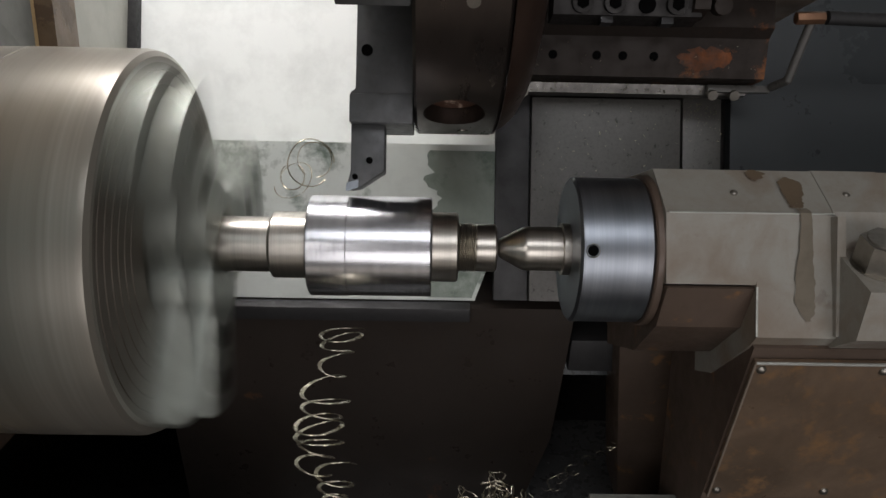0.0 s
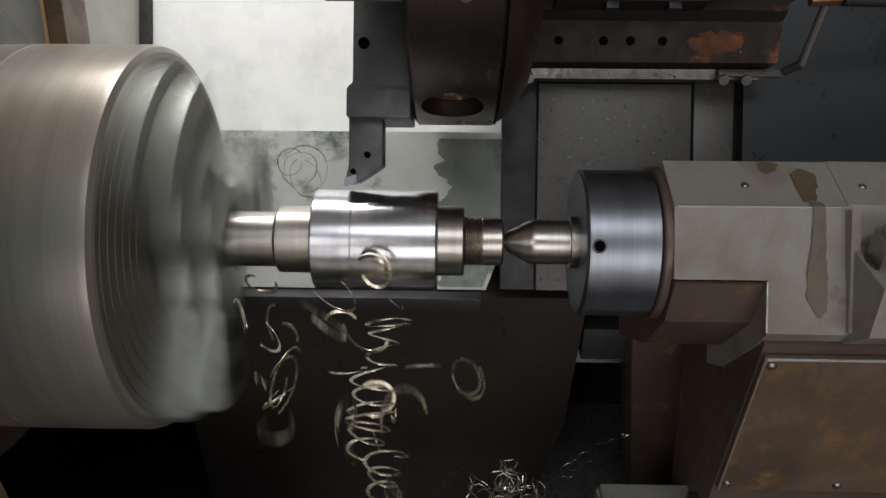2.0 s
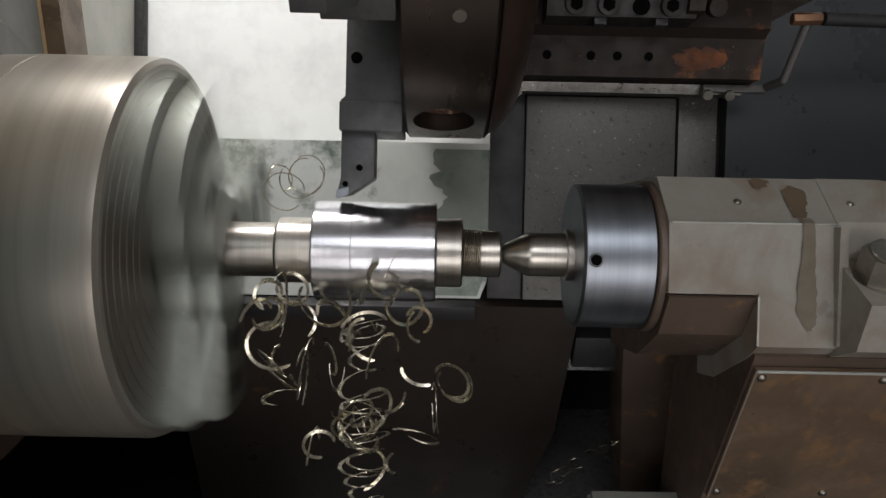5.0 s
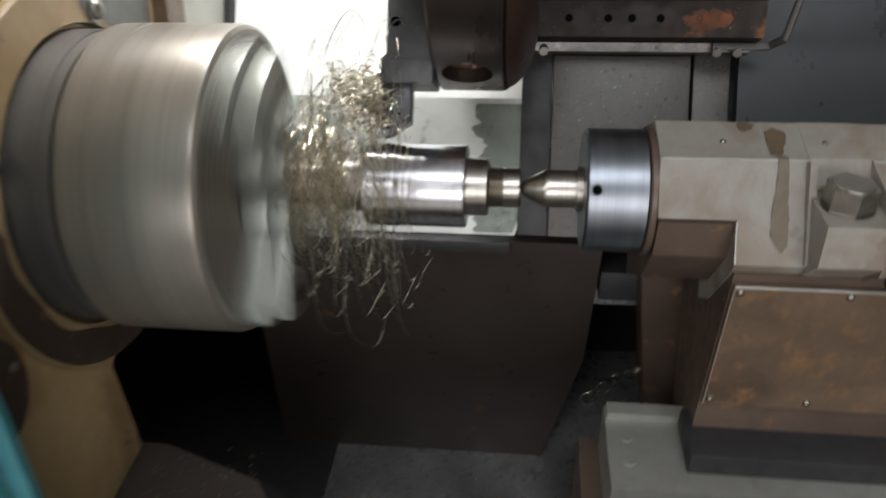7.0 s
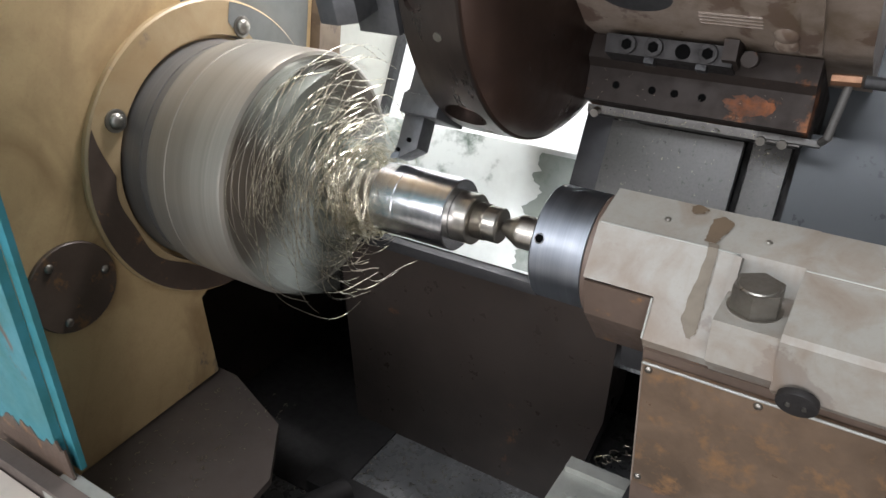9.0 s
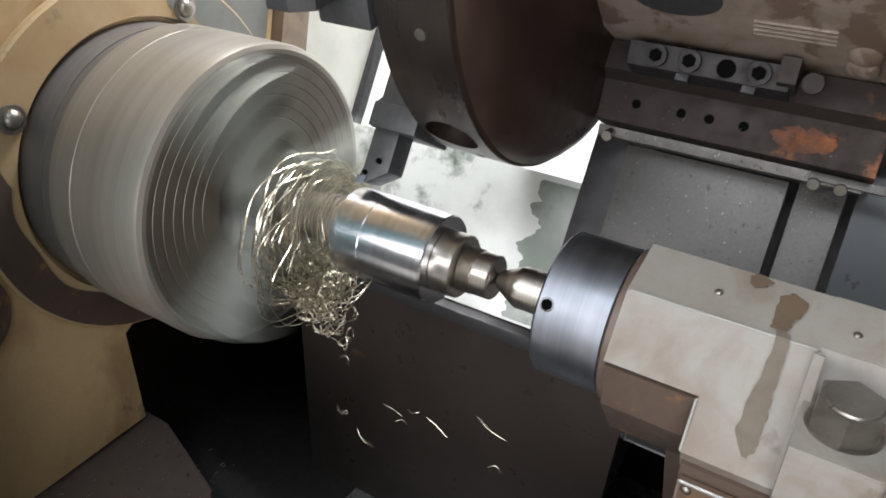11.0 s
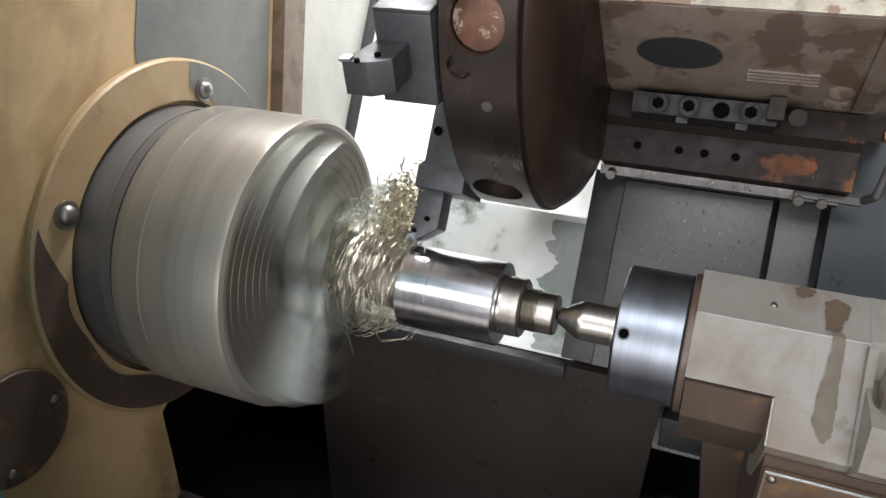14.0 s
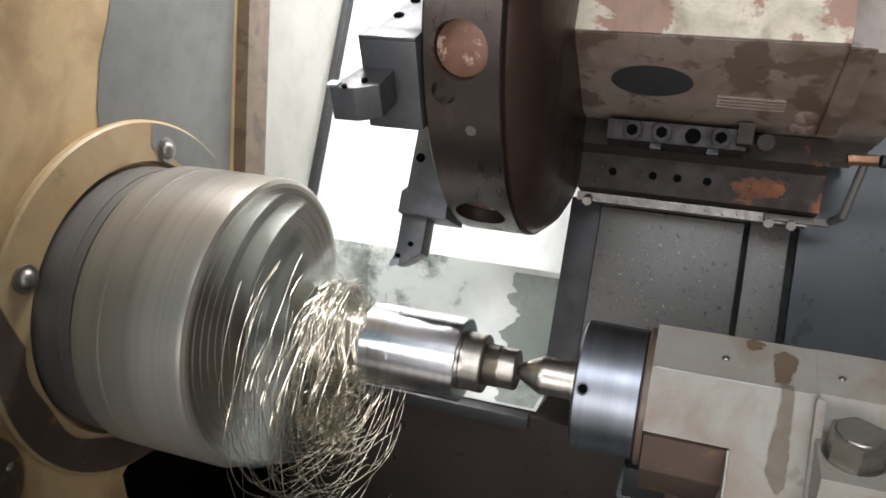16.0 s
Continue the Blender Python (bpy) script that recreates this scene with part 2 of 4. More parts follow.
def lathe(profile, segs=64, bm=None):
    """(x, r) turned round the x axis; ends with r = 0 are closed."""
    bm = bm or bmesh.new()
    rows = []
    for x, r in profile:
        if r < 1e-6:
            rows.append([bm.verts.new((x, 0, 0))])
        else:
            rows.append([bm.verts.new((x, r * math.cos(2 * math.pi * k / segs), r * math.sin(2 * math.pi * k / segs))) for k in range(segs)])
    for a, b in zip(rows, rows[1:]):
        for k in range(segs):
            j = (k + 1) % segs
            if len(a) == 1 and len(b) > 1:
                bm.faces.new((a[0], b[k], b[j]))
            elif len(b) == 1 and len(a) > 1:
                bm.faces.new((a[k], b[0], a[j]))
            elif len(a) > 1:
                bm.faces.new((a[k], b[k], b[j], a[j]))
    return bm


def rod(p, q, r, segs=16, bm=None, r2=None):
    bm = bm or bmesh.new()
    p, q = Vector(p), Vector(q)
    m = Matrix.Translation((p + q) / 2) @ (q - p).to_track_quat("Z", "Y").to_matrix().to_4x4()
    bmesh.ops.create_cone(bm, cap_ends=True, segments=segs, radius1=r, radius2=r if r2 is None else r2, depth=(q - p).length, matrix=m)
    return bm


def dome(p, r, flat, axis, bm=None):
    bm = bm or bmesh.new()
    m = Matrix.Translation(p) @ Vector(axis).to_track_quat("Z", "Y").to_matrix().to_4x4() @ Matrix.Diagonal((1, 1, flat, 1))
    bmesh.ops.create_uvsphere(bm, u_segments=20, v_segments=10, radius=r, matrix=m)
    return bm


def ribbon(points, width, thick, bm, side=None):
    """A flat strip with a little thickness along the points."""
    pts = [Vector(p) for p in points]
    prev = None
    for k, p in enumerate(pts):
        d = (pts[min(k + 1, len(pts) - 1)] - pts[max(k - 1, 0)]).normalized()
        s = d.cross(side or Vector((0.3, 0.5, 0.8)))
        s = (s.normalized() if s.length > 1e-6 else Vector((1, 0, 0)))
        u = d.cross(s)
        w = width * (0.35 if k in (0, len(pts) - 1) else 1)
        ring = [bm.verts.new(p + s * a * w / 2 + u * b * thick / 2) for a, b in ((-1, -1), (1, -1), (1, 1), (-1, 1))]
        if prev:
            for i in range(4):
                j = (i + 1) % 4
                bm.faces.new((prev[i], prev[j], ring[j], ring[i]))
        prev = ring
    return bm


def strand(points, r, bm):
    """A thin wire of three sides along the points."""
    return ribbon(points, r * 2, r, bm)


# ---- setting ----
def upright(name, bm, material, label, category="", bevel=0.0, kind="structure"):
    """A piece of the setting in level coordinates, with the spindle at z = 1."""
    return tagged(finish(name, bm, material, None, "", bevel), label, category or name.split("_")[0], "", kind)


def slanted(name, bm, material, label, category="", bevel=0.0, kind="structure"):
    ob = tagged(finish(name, bm, material, None, "", bevel), label, category or name.split("_")[0], "", kind)
    ob.matrix_world = SLANT
    return ob


def lev(y, z):
    """Slanted (y, z) to level (y, z)."""
    v = SLANT @ Vector((0, y, z))
    return v.y, v.z


upright("floor", box((-4, -4, -0.1), (4, 4, 0)), concrete, "bare grey concrete workshop floor under the lathe", "floor")
upright("ceiling", box((-4, -4, 3.4), (4, 4, 3.5)), grey_wall, "plain dull grey workshop ceiling high above the machine", "ceiling")
for nm, lo, hi in (("wall_north", (-4, 4.0, 0), (4, 4.1, 3.4)), ("wall_south", (-4, -4.1, 0), (4, -4.0, 3.4)),
                   ("wall_west", (-4.1, -4, 0), (-4.0, 4, 3.4)), ("wall_east", (4.0, -4, 0), (4.1, 4, 3.4))):
    upright(nm, box(lo, hi), grey_wall, "plain dull grey rendered workshop wall behind the machine", "wall")

# headstock wall: a tan casting whose lower back corner is cut away over the chip pit
HW = -0.145
wall_outline = [(-0.60, 0.55), (-0.013, 0.55), (0.166, -0.04), (0.10, -0.05), (0.03, -0.17), (0.085, -0.262), (-0.104, -0.379), (-0.112, -0.372)]
headstock = thing("wall_headstock", "tan painted headstock casting, chipped and oil-stained", "headstock wall", kind="structure")
part("casting", prism(wall_outline, HW - 0.10, HW), tan_paint, headstock, bevel=0.003)
ragged = [(-0.103 + 0.006 * noise.noise((0, k * 0.7, 5)) + (0.016 * (1 - k / 4) ** 2 if k < 4 else 0), 0.132 + 0.288 * k / 16) for k in range(17)][::-1]
ragged += [(-0.086 + 0.196 * k / 10, 0.128 - 0.010 * math.sin(k / 10 * 1.5) + 0.004 * noise.noise((k * 0.8, 2, 0))) for k in range(1, 11)] + [(0.022, 0.42)]
part("bare_patch", prism(ragged, HW - 0.004, HW + 0.0008), primer_grey, headstock, "bare grey patch where the paint has gone")
part("trim_post", prism([(0.168, -0.04), (0.208, -0.04), (0.007, 0.62), (-0.034, 0.62)], HW - 0.06, HW + 0.014), brown_trim, headstock, "brown painted upright trim", 0.004)
part("side_panel", prism([(0.209, -0.04), (0.209, -0.10), (0.292, -0.10), (0.292, 0.62), (0.008, 0.62)], HW - 0.02, HW + 0.001), side_enamel, headstock, "pale enamelled side panel")
part("corner_seal", box((HW, 0.276, 0.09), (HW + 0.010, 0.291, 0.62)), rubber, headstock, "dark rubber corner seal", 0.002)

slanted("wall_back", box((HW - 0.02, 0.292, 0.05), (0.9, 0.33, 0.75)), white_wall, "glossy white enamelled splash guard behind the chuck", "splash guard")
plate_outline = [(HW + 0.002, 0.09), (0.262, 0.09), (0.212, -0.046), (HW + 0.002, -0.046)]
way_cover = slanted("way_cover", slab(plate_outline, 0.150, 0.290), pale_plate, "pale green enamelled bed cover, wet with coolant", "bed cover", 0.0015)
# Ragged sheet of darker, mottled green over the right part of the plate.
patch_mesh, last = bmesh.new(), None
for k in range(41):
    z = -0.0435 + 0.128 * k / 40
    left = 0.172 + 0.020 * noise.noise((k * 0.17, 4, 2)) + 0.008 * noise.noise((k * 0.6, 8, 2))
    right = 0.2105 + 0.3676 * (z + 0.046)
    row = [patch_mesh.verts.new((x, 0.1494, z)) for x in (left, 0.6 * left + 0.4 * right, right - 0.002)]
    if last:
        for j in range(2):
            patch_mesh.faces.new((last[j], last[j + 1], row[j + 1], row[j]))
    last = row
part("green_patch", patch_mesh, mottled_plate, way_cover, "ragged dark green patch on the plate's right")

bed = thing("bed_front", "dark oily cast iron bed front below the cover", "machine bed", Matrix.Translation((0, 0, 1)), "structure")
part("front_panel", slab([(-0.068, -0.118), (0.300, -0.118), (0.292, -0.27), (0.252, -0.43), (-0.068, -0.43)], 0.100, 0.16), wet_iron, bed, bevel=0.004)
part("lip", box((-0.068, 0.092, -0.128), (0.208, 0.104, -0.114)), dark_cover, bed, "", 0.002)
# The recess is dark from shade; that is put into its black faces.
part("recess_back", box((-0.30, 0.30, -0.60), (0.9, 0.34, -0.135)), black_steel_and_shade, bed, "recess behind the bed, coloured black for its shade")
part("recess_top", box((-0.30, 0.17, -0.12), (0.9, 0.285, -0.10)), black_steel_and_shade, bed)
part("pit_end", box((-0.30, -0.06, -0.60), (-0.26, 0.34, -0.10)), wet_iron, bed)
part("way_block", box((0.301, 0.105, -0.190), (0.352, 0.140, -0.155)), dark_cover, bed, "worn grey guide block", 0.002)

tray = thing("chip_tray", "dull brown-grey sheet steel chip tray under the chuck", "chip tray", Matrix.Translation((0, 0, 1)), "structure")
shelf = bmesh.new()
plan = [(HW - 0.02, -0.048), (-0.125, -0.048), (-0.02, -0.085), (0.03, -0.15), (0.045, -0.30), (HW - 0.02, -0.30)]
upper_ring, lower_ring = [shelf.verts.new((x, y, -0.276)) for x, y in plan], [shelf.verts.new((x, y, -0.284)) for x, y in plan]
shelf.faces.new(upper_ring), shelf.faces.new(lower_ring[::-1])
for k in range(len(plan)):
    n = (k + 1) % len(plan)
    shelf.faces.new((upper_ring[k], lower_ring[k], lower_ring[n], upper_ring[n]))
part("shelf", shelf, tray_iron, tray, bevel=0.002)
part("trough", box((-0.26, -0.30, -0.45), (0.9, 0.30, -0.43)), trough_iron, tray, "wet grey trough floor strewn with fine chips")
# Dark sheet that paints the headstock's shade onto the trough floor.
part("trough_shade", box((-0.26, -0.046, -0.4315), (0.000, 0.298, -0.427)), black_steel_and_shade, tray, "black sheet for the shade over the deep end of the trough", 0.002)
part("cross_bar", box((-0.02, -0.06, -0.43), (0.30, -0.028, -0.385)), black_steel_and_shade, tray, "black bar across the trough", 0.004)
part("drain_pipe", rod((0.015, -0.20, -0.33), (0.045, -0.06, -0.37), 0.016, 24), black_steel_and_shade, tray, "black pipe end")
part("front_wall", box((HW - 0.02, -0.315, -0.45), (0.9, -0.300, -0.19)), tray_iron, tray)

sill = thing("door_sill", "cream painted door sill with a worn steel edge strip", "sill", Matrix.Translation((0, 0, 1)), "structure")
part("sill_top", box((-0.8, -0.62, -0.235), (1.0, -0.316, -0.205)), cream_sheet, sill, bevel=0.004)
part("edge_strip", box((-0.072, -0.3155, -0.235), (1.0, -0.286, -0.194)), way_steel, sill, "scratched bare steel edge strip", 0.003)
part("apron", box((-0.8, -0.615, -0.98), (1.0, -0.60, -0.235)), blue_paint, sill, "blue painted front apron")

jamb = thing("door_jamb", "turquoise painted steel door jamb with chipped rusty foot", "door jamb", Matrix.Translation((0.012, 0, 1)), "structure")
part("face", slab([(-0.058, 0.162), (0.006, 0.231), (-0.06, 0.60), (-0.62, 0.60), (-0.62, 0.30), (-0.235, -0.10), (-0.215, -0.20), (-0.080, -0.20), (-0.078, -0.15)], -0.293, -0.285), blue_paint, jamb, bevel=0.0015)
part("return_edge", slab([(-0.046, 0.162), (0.016, 0.230), (0.006, 0.232), (-0.058, 0.163), (-0.080, -0.19), (-0.067, -0.19)], -0.2845, -0.279), blue_paint, jamb, bevel=0.001)
part("side_fold", slab([(-0.62, 0.30), (-0.235, -0.10), (-0.215, -0.20), (-0.62, -0.20)], -0.2942, -0.288), blue_paint, jamb, bevel=0.001)
worn = [k / 40 for k in range(41)]
fold = [(-0.172 - 0.062 * u - 0.02 * u * u + 0.009 * noise.noise((u * 9, 1, 0)) + 0.006 * noise.noise((u * 31, 2, 0)), 0.075 - 0.278 * u) for u in worn]
fold += [(-0.182 - 0.062 * u - 0.024 * u * u - 0.007 * math.sin(3.14 * u) + 0.004 * noise.noise((u * 17, 5, 0)), 0.073 - 0.276 * u) for u in worn[::-1]]
part("chipped_fold", slab(fold, -0.2948, -0.2918), under_brown, jamb, "chipped paint along the folded edge")
foot = [(-0.066 - 0.14 * u, -0.158 + 0.016 * noise.noise((u * 6, 3, 1)) + 0.010 * noise.noise((u * 19, 4, 1)) + 0.004 * noise.noise((u * 50, 4, 1))) for u in worn]
part("rusty_foot", slab(foot + [(-0.206, -0.204), (-0.066, -0.204)], -0.2937, -0.2915), under_brown, jamb, "bare rusty foot where the paint peeled")
for k in range(14):
    x, z = -0.09 - 0.13 * random.random(), -0.1 + 0.22 * random.random()
    part("paint_blister", dome((x, -0.2935, z), 0.003 + 0.003 * random.random(), 0.35, (0, -1, 0.2)), blue_paint, jamb)

slanted("panel_right", box((0.25, 0.215, -0.12), (0.9, 0.235, 0.30)), teal_panel, "dull grey-green sheet metal guard behind the tailstock", "guard panel")

# ---- headstock details ----
flange = thing("headstock_flange", "tan painted round flange, half worn bare, round the spindle nose", "flange", SLANT @ Matrix.Translation((HW, 0, 0)))
part("ring", lathe([(0.0005, 0.124), (0.0005, 0.161), (0.006, 0.161), (0.008, 0.159), (0.008, 0.125), (0.0005, 0.124)], 96), tan_plate, flange)
ring_worn, last = bmesh.new(), None
for k in range(49):
    a = radians(183 + k * 2.6)
    inner = 0.1585 - 0.028 * min(1.0, k / 7) * (1 + 0.08 * math.sin(k * 0.45))
    row = [ring_worn.verts.new((0.0086, r * math.cos(a), r * math.sin(a))) for r in (0.1588, max(inner, 0.1255))]
    if last:
        ring_worn.faces.new((last[0], last[1], row[1], row[0]))
    last = row
bare, last = bmesh.new(), None
for k in range(30):
    a = radians(22 + k * 2.80)
    edge = 0.1262 + (0.012 * max(0.0, (k - 20) / 9)) * (1 + 0.4 * math.sin(k * 1.3))
    row = [bare.verts.new((0.0086, r * math.cos(a), r * math.sin(a))) for r in (0.1588, edge)]
    if last:
        bare.faces.new((last[0], last[1], row[1], row[0]))
    last = row
part("bare_arc", bare, primer_grey, flange, "grey arc where the paint has gone")
part("bare_band", ring_worn, under_brown, flange, "bare brown worn lower half")
for a in (178, 95, 12, 300):
    y, z = 0.1362 * math.cos(radians(a)), 0.1362 * math.sin(radians(a))
    b = part("bolt", rod((0.008, y, z), (0.0105, y, z), 0.0115, 24), bolt_steel, flange, "domed steel bolt", 0.0008)
    part("bolt_head", dome((0.0105, y, z), 0.0082, 0.75, (1, 0, 0)), bolt_steel, b)
part("spindle_collar", lathe([(-0.05, 0.120), (0.030, 0.120), (0.031, 0.0)], 72), collar_steel, flange, "dark steel spindle nose")

cap = thing("inspection_cover", "round brown steel cover with three screws on the headstock", "cover plate", SLANT @ Matrix.Translation((HW, -0.137, -0.160)))
part("disc", lathe([(0.0005, 0.0), (0.0005, 0.046), (0.004, 0.046), (0.005, 0.045), (0.005, 0.0)], 48), under_brown, cap)
for a in (35, 150, 275):
    y, z = 0.035 * math.cos(radians(a)), 0.035 * math.sin(radians(a))
    part("screw", dome((0.005, y, z), 0.0045, 0.6, (1, 0, 0)), bolt_steel, cap)

# ---- spindle: chuck and workpiece turn together ----
chuck = thing("lathe_chuck", "large worn steel three-jaw lathe chuck spinning", "chuck")
part("body", lathe([(-0.104, 0.0), (-0.104, 0.119), (-0.100, 0.1235), (-0.0985, 0.1245), (-0.074, 0.125), (-0.0735, 0.1244), (-0.0725, 0.1244), (-0.072, 0.125), (-0.006, 0.125), (-0.002, 0.1238), (0.0, 0.1205), (0.0, 0.117)], 128), chuck_steel, chuck)
rings = [(0.0, 0.117)]
for r in (0.112, 0.103, 0.094, 0.085, 0.076, 0.067):
    rings += [(-0.0002, r + 0.0009), (-0.0007, r + 0.0005), (-0.0007, r - 0.0005), (-0.0002, r - 0.0009)]
part("face", lathe(rings + [(-0.0002, 0.050), (-0.004, 0.048), (-0.004, 0.0)], 128), face_steel, chuck, "ringed chuck face")
part("backplate", lathe([(-0.138, 0.0), (-0.138, 0.119), (-0.106, 0.119), (-0.105, 0.0)], 96), collar_steel, chuck, "darker steel backplate")
JAW = [(0.0187, -0.029), (0.0187, 0.029), (0.036, 0.029), (0.046, 0.022), (0.116, 0.022), (0.1195, 0.018), (0.1195, -0.018), (0.116, -0.022), (0.046, -0.022), (0.036, -0.029)]
for k in range(3):
    bm = bmesh.new()
    for (x0, x1), pr in (((-0.003, 0.019), JAW), ((0.0195, 0.037), [(min(y, 0.112), z) for y, z in JAW])):
        turn = Matrix.Rotation(radians(120 * k), 4, "X")
        b2 = prism(pr, x0, x1)
        bmesh.ops.transform(b2, matrix=turn, verts=b2.verts)
        me = bpy.data.meshes.new("tmp")
        b2.to_mesh(me)
        b2.free()
        bm.from_mesh(me)
        bpy.data.meshes.remove(me)
    jaw = part("jaw", bm, jaw_steel, chuck, "pale ground steel jaw", 0.0015)
    for r in (0.062, 0.092):
        p = Matrix.Rotation(radians(120 * k), 4, "X") @ Vector((0.037, r, 0))
        part("jaw_screw", rod(p, p + Vector((0.0012, 0, 0)), 0.008, 20), hole_shade, jaw)

work = thing("workpiece", "bright turned steel stepped shaft held between chuck and centre", "workpiece")
part("shank", lathe([(0.0, 0.0), (0.0, 0.0184), (0.067, 0.0184), (0.068, 0.0195), (0.0685, 0.0215), (0.0695, 0.0222), (0.0930, 0.0222), (0.0935, 0.0215)], 72), shaft_steel, work, "dull stepped shank")
part("big_diameter", lathe([(0.0935, 0.020), (0.0935, 0.0325), (0.0945, 0.0336), (0.1190, 0.0336), (0.1195, 0.0333), (0.1727, 0.0333), (0.1737, 0.0325), (0.1737, 0.020)], 96), bright_steel, work, "bright freshly turned cylinder")
part("shoulder", lathe([(0.1737, 0.0222), (0.1742, 0.0232), (0.1900, 0.0232), (0.1912, 0.0220), (0.1912, 0.014)], 72), shaft_steel, work)
thread = [(0.1912, 0.0150)]
for k in range(8):
    thread += [(0.1920 + k * 0.0014, 0.0166), (0.1927 + k * 0.0014, 0.0153)]
part("thread", lathe(thread + [(0.2035, 0.0160), (0.2155, 0.0160), (0.2168, 0.0148), (0.2168, 0.004)], 64), shaft_steel, work, "fine threaded end")

centre = thing("live_centre", "steel live centre with a dark blued cap nut", "live centre")
part("point", lathe([(0.212, 0.0), (0.2175, 0.0035), (0.2195, 0.0065), (0.234, 0.0142), (0.2365, 0.0150), (0.2385, 0.0148), (0.2600, 0.0148), (0.2605, 0.0175), (0.268, 0.0175)], 64), shaft_steel, centre, "hardened grey point")
part("cap_nut", lathe([(0.2665, 0.0), (0.2665, 0.0150), (0.2650, 0.0190), (0.2650, 0.0462), (0.2668, 0.0482), (0.3095, 0.0482), (0.3108, 0.0470), (0.3108, 0.030)], 96), nut_steel, centre, "blued steel cap nut")
part("seal_flange", lathe([(0.3108, 0.030), (0.3110, 0.0495), (0.3120, 0.0505), (0.3160, 0.0505)], 80), under_brown, centre, "brown seal flange")
# Raised black plug; the hole's shade is in its colour.
part("pin_hole", rod((0.2722, -0.0460, -0.0008), (0.2722, -0.0486, -0.0008), 0.0034, 20), hole_shade, centre, "dark pin hole")
part("hole_rim", lathe([(0, 0.0034), (0.0006, 0.0042), (0, 0.0046)], 20), bolt_steel, centre).matrix_local = pose(0.2722, -0.0479, -0.0008, 0, 0, -90)

# ---- tailstock ----
TX0 = 0.3158
tail = thing("tailstock", "grey-brown painted cast iron tailstock with oil runs", "tailstock")
upper = [(0.10, 0.053), (-0.0205, 0.053), (-0.050, 0.0235), (-0.0525, -0.0200), (-0.020, -0.0205), (0.10, -0.0205)]
part("nose", prism(upper, TX0, 0.4188), grey_brown, tail, bevel=0.003)
under = [(0.10, -0.0210), (-0.0490, -0.0210), (-0.0515, -0.0225), (-0.030, -0.048), (0.02, -0.070), (0.10, -0.075)]
part("nose_underside", prism(under, TX0 + 0.001, 0.3720), under_brown, tail, "darker brown underside", 0.002)
mid = [(0.05, -0.0060), (-0.0495, -0.0060), (-0.0532, -0.0200), (-0.0545, -0.0515), (-0.040, -0.0600), (0.02, -0.085), (0.05, -0.088)]
part("barrel", prism(mid, 0.3705, 0.4186), grey_brown, tail, bevel=0.0022)
pocket = [(0.10, 0.0535), (-0.0205, 0.0535), (-0.0490, 0.0255), (-0.0500, 0.0030), (-0.0900, -0.0215), (-0.0760, -0.0500), (-0.040, -0.0600), (0.02, -0.085), (0.10, -0.090)]
part("clamp_pocket", prism(pocket, 0.4185, 0.4610), grey_brown, tail, bevel=0.003)
right = [(0.10, 0.0530), (-0.0205, 0.0530), (-0.0505, 0.0240), (-0.0950, -0.0180), (-0.0955, -0.0230), (-0.0700, -0.0560), (-0.040, -0.0620), (0.02, -0.085), (0.10, -0.090)]
part("rear_body", prism(right, 0.4605, 0.80), grey_brown, tail, bevel=0.004)
part("pocket_rib", slab([(0.4165, 0.022), (0.4215, 0.022), (0.4230, -0.050), (0.4165, -0.050)], -0.0580, -0.045), grey_brown, tail, bevel=0.001)
TILT = Matrix.Rotation(radians(30), 4, "X")


def levelled(bm):
    """Turns a mesh built level into the slanted frame."""
    bmesh.ops.transform(bm, matrix=TILT, verts=bm.verts)
    return bm


part("web", levelled(slab([(0.328, -0.060), (0.341, -0.180), (0.362, -0.340), (0.43, -0.340), (0.43, -0.060)], 0.080, 0.14)), under_brown, tail, bevel=0.005)
for name, p, q, r in (("worn_edge", (TX0 + 0.002, -0.0500, 0.0236), (0.4185, -0.0505, 0.0238), 0.0006), ("worn_edge", (0.4190, -0.0512, 0.0222), (0.4200, -0.0562, -0.0500), 0.0007), ("worn_edge", (0.461, -0.0508, 0.0238), (0.80, -0.0508, 0.0238), 0.0006), ("worn_edge", (0.3700, -0.0548, -0.0210), (0.3702, -0.0548, -0.0510), 0.0008)):
    part(name, rod(p, q, r, 8), way_steel, tail, "paint worn pale along the edge")
lower_top, lower_bot = (-0.0475, -0.0585), (0.050, -0.196)
part("pedestal", prism([(0.10, -0.054), (-0.044, -0.0555), lower_top, lower_bot, (0.06, -0.22), (0.14, -0.22)], 0.3720, 0.80), under_brown, tail, bevel=0.003)
d = Vector((lower_bot[0] - lower_top[0], lower_bot[1] - lower_top[1])).normalized()
nrm = Vector((d.y, -d.x)) if d.y < 0 else Vector((-d.y, d.x))


def on_slope(u, out=0.0):
    return lower_top[0] + d.x * u + nrm.x * out, lower_top[1] + d.y * u + nrm.y * out


cover = part("cover_plate", prism([on_slope(0.008, 0.001), on_slope(0.008, 0.0045), on_slope(0.140, 0.0045), on_slope(0.140, 0.001)], 0.3735, 0.79), rusty_cover, tail, "rust-stained brown steel cover plate", 0.0015)
for x, u in ((0.3785, 0.014), (0.455, 0.014), (0.535, 0.014), (0.3785, 0.132), (0.455, 0.132)):
    y, z = on_slope(u, 0.0045)
    part("cover_screw", dome((x, y, z), 0.0032, 0.7, (0, nrm.x, nrm.y)), bolt_steel, cover)
ey, ez = on_slope(0.0085, 0.0048)
part("worn_rim", rod((0.3740, ey, ez), (0.79, ey, ez), 0.0011, 8), way_steel, cover, "bright worn top rim")
ey, ez = on_slope(0.008, 0.0046)
fy, fz = on_slope(0.139, 0.0046)
